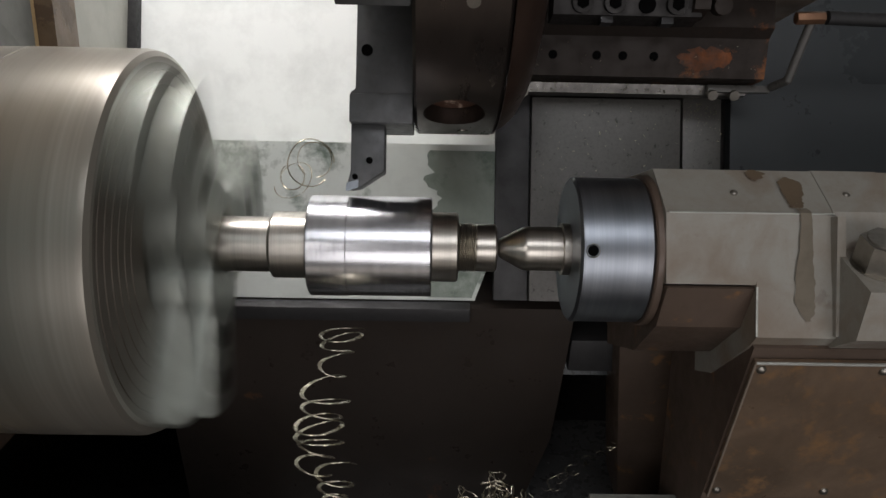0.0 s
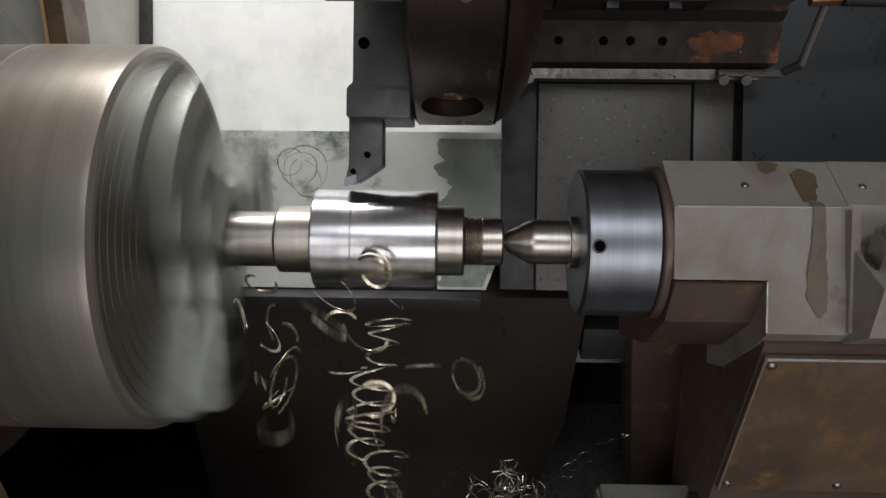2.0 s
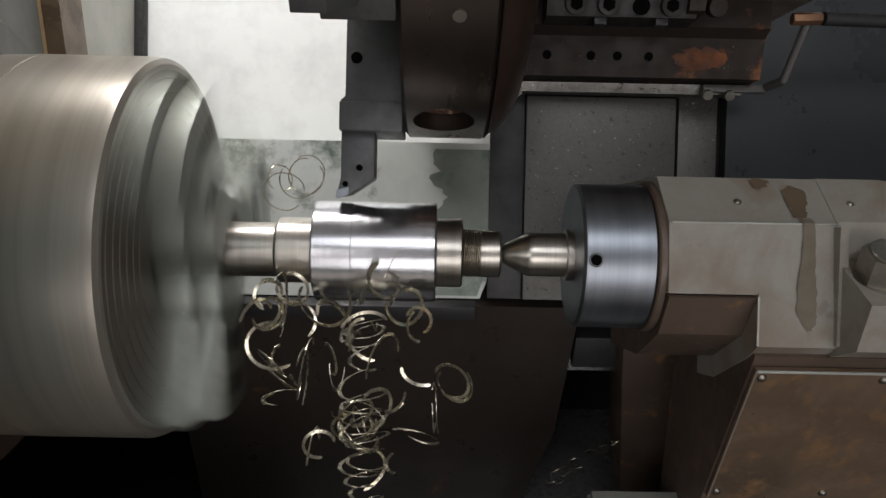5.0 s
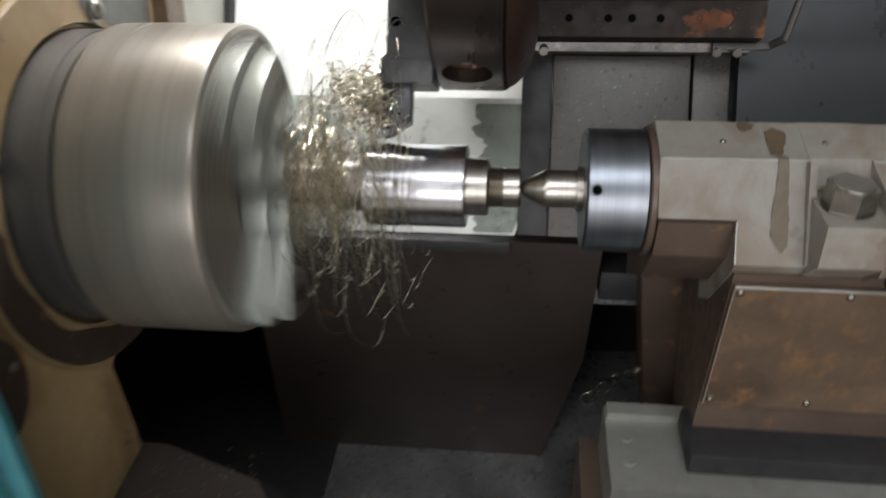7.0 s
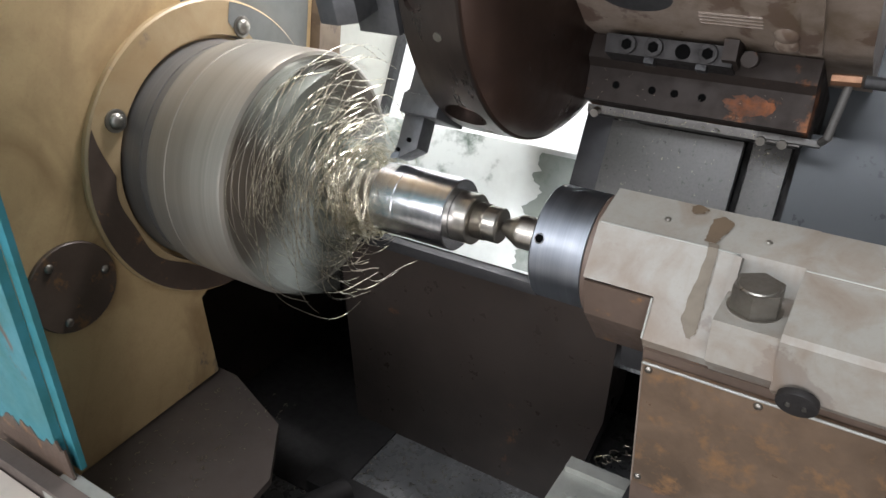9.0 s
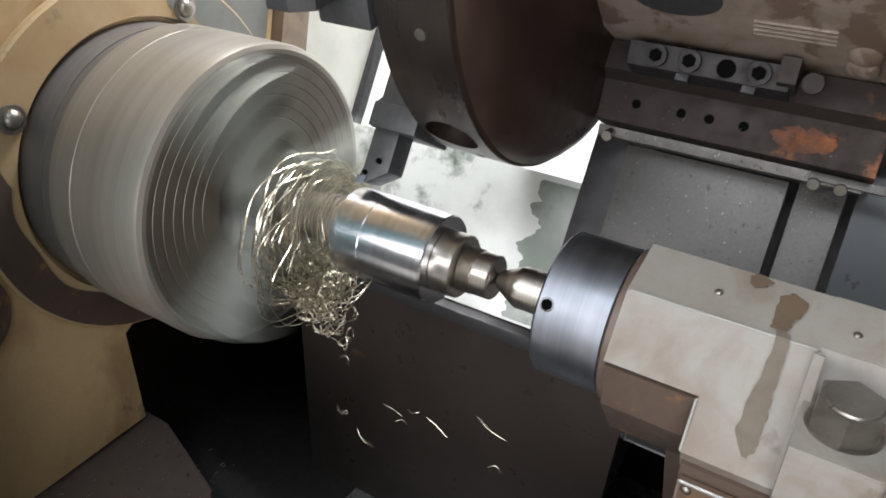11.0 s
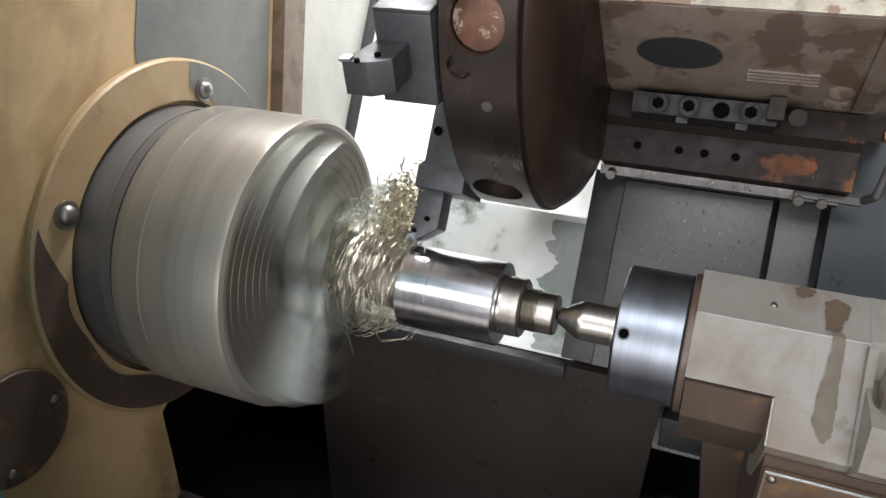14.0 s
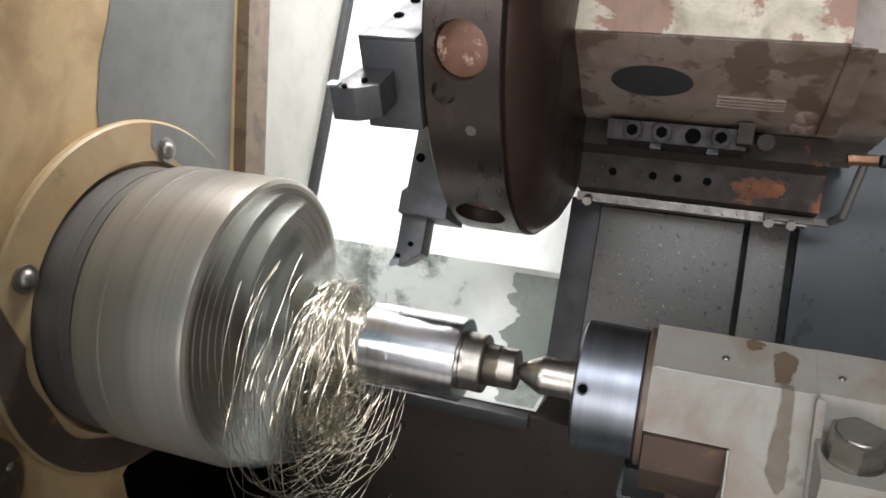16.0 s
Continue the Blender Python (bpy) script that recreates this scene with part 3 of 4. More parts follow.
part("worn_rim", rod((0.3738, ey, ez), (0.3738, fy, fz), 0.0008, 8), brown_cast, cover, "worn side rim")
part("hex_washer", rod((0.4385, -0.0655, -0.0100), (0.4385, -0.0672, -0.0072), 0.0180, 28), bolt_steel, tail)
part("hex_bolt", rod((0.4385, -0.0670, -0.0075), (0.4385, -0.0760, 0.0073), 0.0168, 6), bolt_steel, tail, "large worn hexagon clamp bolt")
part("bolt_crown", rod((0.4385, -0.0758, 0.0070), (0.4385, -0.0764, 0.0080), 0.0140, 28, r2=0.0128), bolt_steel, tail)
part("oil_plug", rod((0.478, -0.070, -0.0560), (0.478, -0.0735, -0.0605), 0.013, 28), black_steel_and_shade, tail, "dark round plug", 0.001)
for x in (0.473, 0.483):
    part("plug_pin", rod((x, -0.0733, -0.0604), (x, -0.0743, -0.0616), 0.0016, 10), bolt_steel, tail)
for x in (0.3620, 0.4330, 0.505):
    part("grease_screw", dome((x, -0.0372, 0.0370), 0.0024, 0.6, (0, -0.7, 0.7)), bolt_steel, tail)
# oil runs lie as a thin film on the facets
def oil_run(path, wide, x0, steps, material, label, lean=0.0):
    """A thin film that follows the facets, with an uneven outline."""
    bm, before = bmesh.new(), None
    for k in range(steps * (len(path) - 1) + 1):
        i = min(k // steps, len(path) - 2)
        f = k / steps - i
        (y0, z0), (y1, z1) = path[i], path[i + 1]
        w = wide[i] + (wide[i + 1] - wide[i]) * (3 * f * f - 2 * f ** 3)
        y, z, c0 = y0 + (y1 - y0) * f, z0 + (z1 - z0) * f, x0 + 0.0012 * math.sin(k * 0.163) + lean * k
        sides = (c0 - w + 0.0016 * noise.noise((k * 0.31, x0 * 90, 7)), c0 - 0.3 * w, c0 + 0.3 * w, c0 + w + 0.0016 * noise.noise((k * 0.37, x0 * 70, 7)))
        row = [bm.verts.new((x, y - 0.0007, z + 0.0007)) for x in sides]
        if before:
            for j in range(3):
                bm.faces.new((before[j], before[j + 1], row[j + 1], row[j]))
        before = row
    return part("oil_run", bm, material, tail, label)


oil_run([(-0.0212, 0.0526), (-0.0235, 0.0503), (-0.0268, 0.0470), (-0.0290, 0.0448)], (0.0020, 0.0060, 0.0052, 0.0008), 0.3790, 8, oil_stain, "brown oil spot")
oil_run([(-0.0262, 0.0476), (-0.0300, 0.0438), (-0.0360, 0.0378), (-0.0430, 0.0308), (-0.0470, 0.0268)], (0.0016, 0.0074, 0.0068, 0.0046, 0.0040), 0.3985, 8, oil_stain, "brown oil run down the upper facet")
oil_run([(-0.0472, 0.0266), (-0.0507, 0.0236), (-0.0520, 0.0050), (-0.0530, -0.0150), (-0.0540, -0.0320), (-0.0546, -0.0420)], (0.0038, 0.0034, 0.0040, 0.0056, 0.0060, 0.0018), 0.3992, 8, oil_film, "wet brown oil film down the front", 0.00005)

ways = thing("front_way", "worn steel front guide way with bolted strip under the tailstock", "guide way", Matrix.Translation((-0.003, 0.006, 0.982)))
part("rail", slab([(0.304, -0.205), (0.95, -0.205), (0.95, -0.26), (0.304, -0.26)], -0.115, -0.02), way_steel, ways, bevel=0.002)
part("strip", slab([(0.306, -0.198), (0.95, -0.198), (0.95, -0.206), (0.306, -0.206)], -0.036, -0.022), way_steel, ways, bevel=0.0015)
part("base_casting", slab([(0.285, -0.26), (0.95, -0.26), (0.95, -0.44), (0.285, -0.44)], -0.125, -0.01), under_brown, ways, bevel=0.004)
part("wiper", box((0.368, -0.095, -0.2045), (0.90, -0.040, -0.182)), dark_cover, ways, "dark oily wiper block", 0.003)
for x in (0.322, 0.50, 0.58):
    for y in (-0.058, -0.085):
        part("rail_plug", rod((x, y, -0.205), (x, y, -0.2035), 0.0055, 18), way_steel, ways)

# ---- turret ----
turret = thing("tool_turret", "oily steel lathe tool turret with black holders on its slide", "turret")
DX0, DX1, DR, DC, DY = 0.161, 0.2155, 0.184, 0.2638, 0.0124


def at_disc(bm):
    bmesh.ops.translate(bm, vec=(0, DY, DC), verts=bm.verts)
    return bm


def spoke(deg, r, x):
    """A point on the disc: degrees from straight down towards the door."""
    a = radians(deg)
    return Vector((x, DY - r * math.sin(a), DC - r * math.cos(a)))


disc = part("disc", at_disc(lathe([(DX0, 0.0), (DX0, DR - 0.002), (DX0 + 0.002, DR), (DX1 - 0.002, DR), (DX1, DR - 0.002), (DX1, 0.05), (DX1 - 0.01, 0.0)], 128)), disc_steel, turret, "oil-dark steel turret disc")
SOCKETS = (12.7, 59.3, 105)


def bored(ob, bores):
    """Cuts round holes (from, to, radius) into a closed mesh and leaves plain mesh data."""
    for p, q, r in bores:
        bm = rod(p, q, r, 40)
        bmesh.ops.recalc_face_normals(bm, faces=bm.faces)
        me = bpy.data.meshes.new("bore")
        bm.to_mesh(me)
        bm.free()
        cutter = new("bore", me)
        cutter.parent = ob.parent
        cut = ob.modifiers.new("bore", "BOOLEAN")
        cut.operation, cut.solver, cut.object = "DIFFERENCE", "EXACT", cutter
        bpy.context.view_layer.update()
        solid = bpy.data.meshes.new_from_object(ob.evaluated_get(bpy.context.evaluated_depsgraph_get()))
        ob.modifiers.clear()
        ob.data = solid
        bpy.data.objects.remove(cutter)
    ob.data.name = ob.name
    ob.data.set_sharp_from_angle(angle=radians(25))


bored(disc, [(spoke(d, DR - 0.014, 0.1865), spoke(d, DR + 0.02, 0.1865), 0.0196) for d in SOCKETS] + [(spoke(d, DR - 0.005, 0.176), spoke(d, DR + 0.02, 0.176), 0.0085) for d in (50.8, 97)])
part("disc_back", at_disc(lathe([(DX1 + 0.0005, 0.1835), (DX1 + 0.0015, 0.1815), (DX1 + 0.007, 0.1785), (DX1 + 0.014, 0.1715), (DX1 + 0.020, 0.160), (DX1 + 0.0235, 0.145), (DX1 + 0.0240, 0.02)], 128)), disc_back, turret, "rusty dark back of the disc")
for deg in SOCKETS:
    part("socket_bottom", rod(spoke(deg, DR - 0.0150, 0.1865), spoke(deg, DR - 0.0118, 0.1865), 0.0190, 36), copper_grease, turret, "coppery greased socket bottom", 0.0012)
for deg in (42.6, 88, 1):
    part("grub_screw", rod(spoke(deg, DR - 0.002, 0.1935), spoke(deg, DR + 0.0009, 0.1935), 0.0038, 16), bolt_steel, turret)


def tool_station(deg, tool, tip, depth=(-0.0230, -0.0020), back=0.018):
    """A holder block on the disc's face with a square tool clamped in it, built pointing down and swung to its station."""
    swing = Matrix.Translation((0, DY, DC)) @ Matrix.Rotation(radians(-deg), 4, "X") @ Matrix.Translation((0, -DY, -DC))

    def swung(bm):
        bmesh.ops.transform(bm, matrix=swing, verts=bm.verts)
        return bm
    block = part("holder", swung(slab([(0.121, 0.077), (0.1605, 0.077), (0.1605, 0.19), (0.1245, 0.19), (0.1240, 0.099), (0.121, 0.097)], -0.030, back)), holder_steel, turret, "black steel tool holder", 0.0012)
    for x, z, r in ((0.1305, 0.0890, 0.0040), (0.1310, 0.1230, 0.0036), (0.1310, 0.155, 0.0036)):
        part("clamp_screw", swung(rod((x, -0.0315, z), (x, -0.0295, z), r, 18)), hole_shade, block)
    part("clamp_bar", swung(box((0.1206, -0.0325, 0.0775), (0.1604, -0.0298, 0.0955))), holder_steel, block, "", 0.0008)
    bar = part("tool", swung(slab(tool, *depth)), holder_steel, turret, "square shank turning tool", 0.0007)
    part("insert", swung(slab(tip, depth[0] - 0.0016, depth[0] + 0.0002)), nut_steel, bar, "carbide cutting insert")
    for x, z, r in ((0.1330, 0.0545, 0.0021), (0.1240, 0.0440, 0.0018)):
        part("tool_screw", swung(rod((x, depth[0] - 0.0020, z), (x, depth[0] + 0.0002, z), r, 14)), hole_shade, bar)


TURN_TOOL = [(0.1210, 0.0775), (0.1210, 0.0480), (0.1185, 0.0372), (0.1205, 0.0362), (0.1270, 0.0375), (0.1425, 0.0480), (0.1425, 0.0775)]
TIP = [(0.1188, 0.0400), (0.1181, 0.0352), (0.1196, 0.0346), (0.1260, 0.0370), (0.1262, 0.0420)]
tool_station(0, TURN_TOOL, TIP)
BORE_TOOL = [(0.1210, 0.0775), (0.1175, 0.0600), (0.1120, 0.0500), (0.1130, 0.0440), (0.1300, 0.0440), (0.1440, 0.0520), (0.1440, 0.0775)]
tool_station(48, BORE_TOOL, [(0.1122, 0.0500), (0.1115, 0.0435), (0.1130, 0.0425), (0.1190, 0.0440), (0.1190, 0.0500)], (-0.0110, 0.0120), 0.032)
tool_station(96, TURN_TOOL, TIP)

# slide under the turret head, seen from the door
part("slide", prism([(0.135, 0.140), (0.098, 0.140), (0.090, 0.170), (0.080, 0.176), (0.080, 0.198), (0.22, 0.198), (0.22, 0.140)], 0.238, 0.440), rust_slide, turret, "oily dark slide with orange rust", 0.002)
part("foot", prism([(0.075, 0.1755), (0.058, 0.1765), (0.052, 0.192), (0.075, 0.198), (0.12, 0.198), (0.12, 0.1755)], 0.262, 0.374), black_steel_and_shade, turret, "dark clamped foot", 0.002)
for x in (0.283, 0.307, 0.354):
    boss = part("cap_screw", rod((x, 0.060, 0.1860), (x, 0.0500, 0.1835), 0.0080, 24), black_steel_and_shade, turret, "oily black socket cap screw", 0.0008)
    part("hex_socket", rod((x, 0.0503, 0.18355), (x, 0.0496, 0.18342), 0.0050, 6), hole_shade, boss)
part("bolt_hole", rod((0.332, 0.060, 0.1850), (0.332, 0.0538, 0.1836), 0.0064, 24), hole_shade, turret)
part("foot_end", prism([(0.072, 0.178), (0.050, 0.180), (0.044, 0.196), (0.072, 0.200)], 0.366, 0.378), rust_slide, turret, "", 0.002)
part("head", prism([(0.075, 0.199), (0.050, 0.198), (-0.040, 0.224), (-0.046, 0.227), (-0.046, 0.30), (0.02, 0.40), (0.20, 0.40), (0.20, 0.208)], 0.2385, 0.425), brown_cast, turret, "brown oily turret head casting", 0.004)
part("head_rear", prism([(0.075, 0.200), (0.055, 0.199), (-0.020, 0.226), (-0.030, 0.230), (-0.030, 0.30), (0.02, 0.39), (0.20, 0.39), (0.20, 0.206)], 0.4255, 0.475), brown_cast, turret, "", 0.006)
part("head_skirt", prism([(-0.0465, 0.228), (-0.0485, 0.228), (-0.0500, 0.330), (0.018, 0.41), (0.02, 0.405), (-0.0465, 0.325)], 0.239, 0.424), beige_paint, turret, "peeling beige paint over brown", 0.001)
port = lathe([(0.0, 0.0), (0.0, 0.0185), (0.0012, 0.0195), (0.0012, 0.0)], 40)
bmesh.ops.transform(port, matrix=Matrix(((0, 1.6, 0, 0.296), (-0.277, 0, -0.961, 0.004), (-0.961, 0, 0.277, 0.2113), (0, 0, 0, 1))), verts=port.verts)
part("sight_port", port, dark_cover, turret, "dark oval sight port")
for k in range(4):
    part("rib", box((0.346, 0.0290 - k * 0.0042, 0.2020 + k * 0.0012), (0.396, 0.0312 - k * 0.0042, 0.2040 + k * 0.0012)), brown_cast, turret, "worn raised rib", 0.0004)
for u in (0.0, 0.013):
    part("cast_pad", dome((0.413, 0.052 - u, 0.1985 + 0.29 * u), 0.0105, 0.45, (0, -0.28, -0.96)), brown_cast, turret)
part("gusset", prism([(0.060, 0.1985), (-0.046, 0.2265), (-0.050, 0.2240), (0.052, 0.1930), (0.060, 0.1940)], 0.424, 0.440), brown_cast, turret, "", 0.002)
part("foot_tab", rod((0.388, 0.062, 0.186), (0.388, 0.050, 0.183), 0.0070, 20), rust_slide, turret, "", 0.001)
part("lip_strip", prism([(0.137, 0.1315), (0.122, 0.1315), (0.119, 0.1390), (0.137, 0.1410)], 0.236, 0.4350), strip_steel, turret, "bare steel wiper strip", 0.0012)
part("lip_end", box((0.400, 0.1130, 0.1325), (0.452, 0.1190, 0.1385)), cover_steel, turret, "", 0.001)
for x in (0.247, 0.404, 0.422):
    part("strip_screw", rod((x, 0.1190, 0.1330), (x, 0.1120, 0.1290), 0.0042, 14), bolt_steel, turret)
pipe = part("coolant_pipe", rod((0.452, 0.112, 0.137), (0.458, 0.094, 0.139), 0.0035, 14), cover_steel, turret, "thin bent coolant pipe")
part("pipe_leg", rod((0.457, 0.094, 0.138), (0.464, 0.070, 0.180), 0.0034, 14), cover_steel, pipe)
part("fitting", rod((0.450, 0.067, 0.180), (0.472, 0.067, 0.181), 0.0050, 6), brass, turret, "brass hose fitting", 0.0006)
part("hose", rod((0.474, 0.067, 0.181), (0.62, 0.080, 0.182), 0.0052, 18), rubber, turret, "black rubber hose")
part("saddle_cover", box((0.258, 0.140, -0.045), (0.387, 0.152, 0.131)), cover_steel, turret, "grey speckled telescopic cover plate", 0.0015)
part("saddle_side", box((0.228, 0.146, -0.045), (0.2575, 0.158, 0.138)), dark_cover, turret, "", 0.001)
part("saddle_gap", box((0.393, 0.153, -0.045), (0.427, 0.167, 0.138)), cover_steel, turret, "", 0.001)
part("saddle_back", box((0.386, 0.168, -0.045), (0.436, 0.174, 0.138)), black_steel_and_shade, turret)
part("rear_cover", box((0.434, 0.150, -0.045), (0.62, 0.162, 0.150)), teal_panel, turret, "plain grey cover sheet")

for x in (0.268, 0.303, 0.324, 0.349):
    part("screw_hole", rod((x, 0.0955, 0.1560), (x, 0.0935, 0.1555), 0.0036, 14), hole_shade, turret)
for x, w in ((0.303, 0.0045), (0.349, 0.0045)):
    part("spacer", box((x - w, 0.0600, 0.1715), (x + w, 0.0700, 0.1765)), dark_cover, turret)

rust_bloom = bmesh.new()
bloom = [(0.390 + (0.022 + 0.012 * noise.noise((k * 0.5, 1, 3))) * math.cos(k * 0.1963), 0.1545 + (0.0085 + 0.006 * noise.noise((k * 0.9, 7, 3))) * math.sin(k * 0.1963)) for k in range(32)]
middle = rust_bloom.verts.new((0.388, 0.0933, 0.1547))
rim = [rust_bloom.verts.new((x, 0.098 - 0.267 * (z - 0.140) - 0.0008, z)) for x, z in bloom]
for k in range(32):
    rust_bloom.faces.new((middle, rim[k], rim[(k + 1) % 32]))
part("rust_bloom", rust_bloom, orange_rust, turret, "orange rust bloom on the slide")

stuck = bmesh.new()
rnd = random.Random(11)
for _ in range(150):
    u, x = rnd.random(), 0.242 + 0.19 * rnd.random()
    y, z = 0.098 - 0.008 * u, 0.140 + 0.030 * u
    if rnd.random() < 0.85:
        x, y, z = 0.236 + 0.20 * rnd.random(), 0.1185 + 0.003 * rnd.random(), 0.1315 + 0.007 * rnd.random()
    a, r = rnd.random() * 6.28, 0.0004 + 0.0018 * rnd.random() ** 3
    ribbon([(x + r * math.cos(a + v), y - 0.0006, z + r * math.sin(a + v)) for v in (0, 0.8, 1.6)], 0.0005, 0.0003, stuck)
for k in range(150):
    x, y, z = 0.262 + 0.122 * rnd.random(), 0.1393, 0.02 + 0.108 * rnd.random()
    if k > 80:
        x, y, z = 0.394 + 0.032 * rnd.random(), 0.1525, 0.095 + 0.035 * rnd.random() ** 0.5
    a, r = rnd.random() * 6.28, 0.0004 + 0.0020 * rnd.random() ** 4
    ribbon([(x + r * math.cos(a + v), y, z + r * math.sin(a + v)) for v in (0, 0.8, 1.6)], 0.0006, 0.0003, stuck)
tagged(part("stuck_chips", stuck, swarf_dark, turret), "tiny bright chips stuck in the oil", "", "", "stuff")

# ---- swarf ----
def curl_points(r, turns, pitch, n, wobble=0.15):
    ph = random.random() * 6.28
    return [((r * (1 + wobble * math.sin(2.3 * a + ph))) * math.cos(a), pitch * a / 6.283 + wobble * r * math.sin(1.7 * a), (r * (1 + wobble * math.cos(1.9 * a + ph))) * math.sin(a))
            for a in (turns * 6.283 * k / n for k in range(n + 1))]


swarf = []


def loose_curl(label):
    """One or two open ribbon curls, thin at the ends."""
    bm = bmesh.new()
    r = 0.008 + 0.011 * random.random()
    for _ in range(random.choice((1, 1, 2))):
        ph, turns, n = random.random() * 6.28, 0.28 + 0.62 * random.random(), 26
        pts = []
        for k in range(n + 1):
            a = turns * 6.283 * k / n
            q = r * (1 + 0.45 * (k / n - 0.5) + 0.08 * math.sin(2 * a + ph))
            pts.append((q * math.cos(a + ph), 0.007 * a / 6.283, q * math.sin(a + ph)))
        ribbon(pts, 0.0021, 0.00035, bm, Vector((random.random() - 0.5, 1, random.random() - 0.5)))
    return tagged(finish("metal_chip", bm, swarf_steel, smooth=60), label, "metal chip", "loose chips under the workpiece")


def chip_string(turns, r):
    """A coil of flat ribbon, stretched here, bunched there, each turn leaning its own way."""
    bm = bmesh.new()
    pts, z = [], 0.0
    n = int(turns * 20)
    seed = random.random() * 50
    for k in range(n):
        a = 6.283 * k / 20
        loose = noise.noise((a * 0.13, seed, 0))
        rr = r * (0.95 + 0.55 * loose)
        z -= 0.00048 * (0.55 + 1.5 * max(0.0, 0.5 + noise.noise((a * 0.21, 9, seed))))
        lean = 0.7 * noise.noise((a * 0.09, 3, seed))
        pts.append((rr * math.cos(a) + 0.010 * noise.noise((a * 0.08, 5, seed)), rr * math.sin(a), z + lean * rr * math.cos(a + seed)))
    ribbon(pts, 0.0026, 0.0004, bm, Vector((0.15, 0.1, 1)))
    return tagged(finish("chip_string", bm, swarf_steel, smooth=60), "long springy coiled steel chip hanging from the cut", "metal chip")


def tangle(name, count, radius, xs, arc, label, r=0.00045, wave=0.12, material=None, facing=None):
    """Wires wound round the x axis: many wavy arcs of varied radius."""
    bm = bmesh.new()
    for _ in range(count):
        r0 = radius[0] + (radius[1] - radius[0]) * random.random() ** 1.3
        span = radians(arc[0] + (arc[1] - arc[0]) * random.random())
        start = random.random() * 6.283 if facing is None else radians(facing) + (random.random() - 0.5) * radians(120) - span / 2
        x0, drift, ph, wv = xs[0] + (xs[1] - xs[0]) * random.random(), (random.random() - 0.5) * 0.03, random.random() * 6.28, wave * (0.4 + random.random())
        n = 8 + int(span * 9)
        pts = []
        for k in range(n + 1):
            u = k / n
            a = start + span * u
            q = r0 * (1 + wv * math.sin(2.1 * a + ph) + 0.35 * wv * math.sin(7.3 * a + 2 * ph))
            pts.append((x0 + drift * u + 0.004 * math.sin(3.1 * a + ph), q * math.cos(a), q * math.sin(a)))
        strand(pts, r * (0.7 + 0.7 * random.random()), bm)
    return tagged(finish(name, bm, material or swarf_steel), label, "metal swarf", "", "stuff")


def clump(name, count, size, label):
    """A crumpled ball of short curls."""
    bm = bmesh.new()
    for _ in range(count):
        c = Vector((random.gauss(0, 0.5) * size[0], random.gauss(0, 0.5) * size[1], random.gauss(0, 0.5) * size[2]))
        m = Euler([random.random() * 6.28 for _ in range(3)]).to_matrix()
        pts = [c + m @ Vector(p) for p in curl_points(0.004 + 0.006 * random.random(), 0.5 + random.random(), 0.004, 12, 0.3)]
        ribbon(pts, 0.0013, 0.0004, bm)
    return tagged(finish(name, bm, swarf_steel), label, "metal swarf", "", "stuff")


def thin_loop(r):
    """A thin, nearly closed loop of fine chip."""
    bm = bmesh.new()
    strand([(r * (1 + 0.06 * math.sin(2 * a)) * math.cos(a), 0.004 * a / 6.283, r * math.sin(a)) for a in (5.6 * k / 30 for k in range(31))], 0.00035, bm)
    return tagged(finish("thin_chip", bm, swarf_dark, smooth=60), "thin springy loop of steel chip beside the cutting tool", "metal chip", "thin chips at the tool")


thin_loops = [thin_loop(r) for r in (0.0150, 0.0115, 0.0135, 0.0090)]
strings = [chip_string(9, 0.0125), chip_string(8, 0.0115), chip_string(14, 0.0078)]
curls = [loose_curl("bright curled steel chip flying off the cut") for _ in range(44)]
ring_nest = tangle("swarf_nest", 90, (0.026, 0.047), (0.050, 0.092), (120, 330), "tangle of fine bright steel swarf wound round the shaft", 0.00031, 0.10)
loop_nest = tangle("swarf_loops", 34, (0.040, 0.075), (0.045, 0.085), (70, 200), "loose loops of thin steel swarf whirling round the shaft", 0.00040, 0.16, None, 180)
fan_nest = tangle("swarf_fan", 90, (0.055, 0.128), (0.006, 0.088), (60, 170), "spray of long thin steel swarf flung round the chuck", 0.00027, 0.10, None, 190)
ball = clump("swarf_clump", 150, (0.020, 0.020, 0.034), "crumpled clump of curly steel swarf beside the tool")
splinters = []
for k in range(12):
    bm = bmesh.new()
    length, bend = 0.010 + 0.016 * random.random(), 0.011 * (random.random() - 0.5)
    strand([(length * (u - 0.5), bend * math.sin(3.14 * u), 0.4 * bend * math.sin(5 * u)) for u in (k2 / 8 for k2 in range(9))], 0.00045, bm)
    splinters.append(tagged(finish("steel_splinter", bm, swarf_steel), "thin bright steel splinter flying below the workpiece", "metal chip", "flying splinters"))
pile = clump("swarf_pile", 220, (0.024, 0.022, 0.060), "heap of curly steel chips in the tray")


litter = bmesh.new()
rnd = random.Random(3)
for _ in range(420):
    x, y = -0.10 + 0.36 * rnd.random(), -0.05 + 0.14 * rnd.random()
    z, a, r = -0.4298, rnd.random() * 6.28, 0.0012 + 0.004 * rnd.random() ** 2
    ribbon([(x + r * math.cos(a + u), y + r * math.sin(a + u), z + 0.0006 + 0.002 * rnd.random()) for u in (0, 0.7, 1.4, 2.1)], 0.0010, 0.0004, litter)
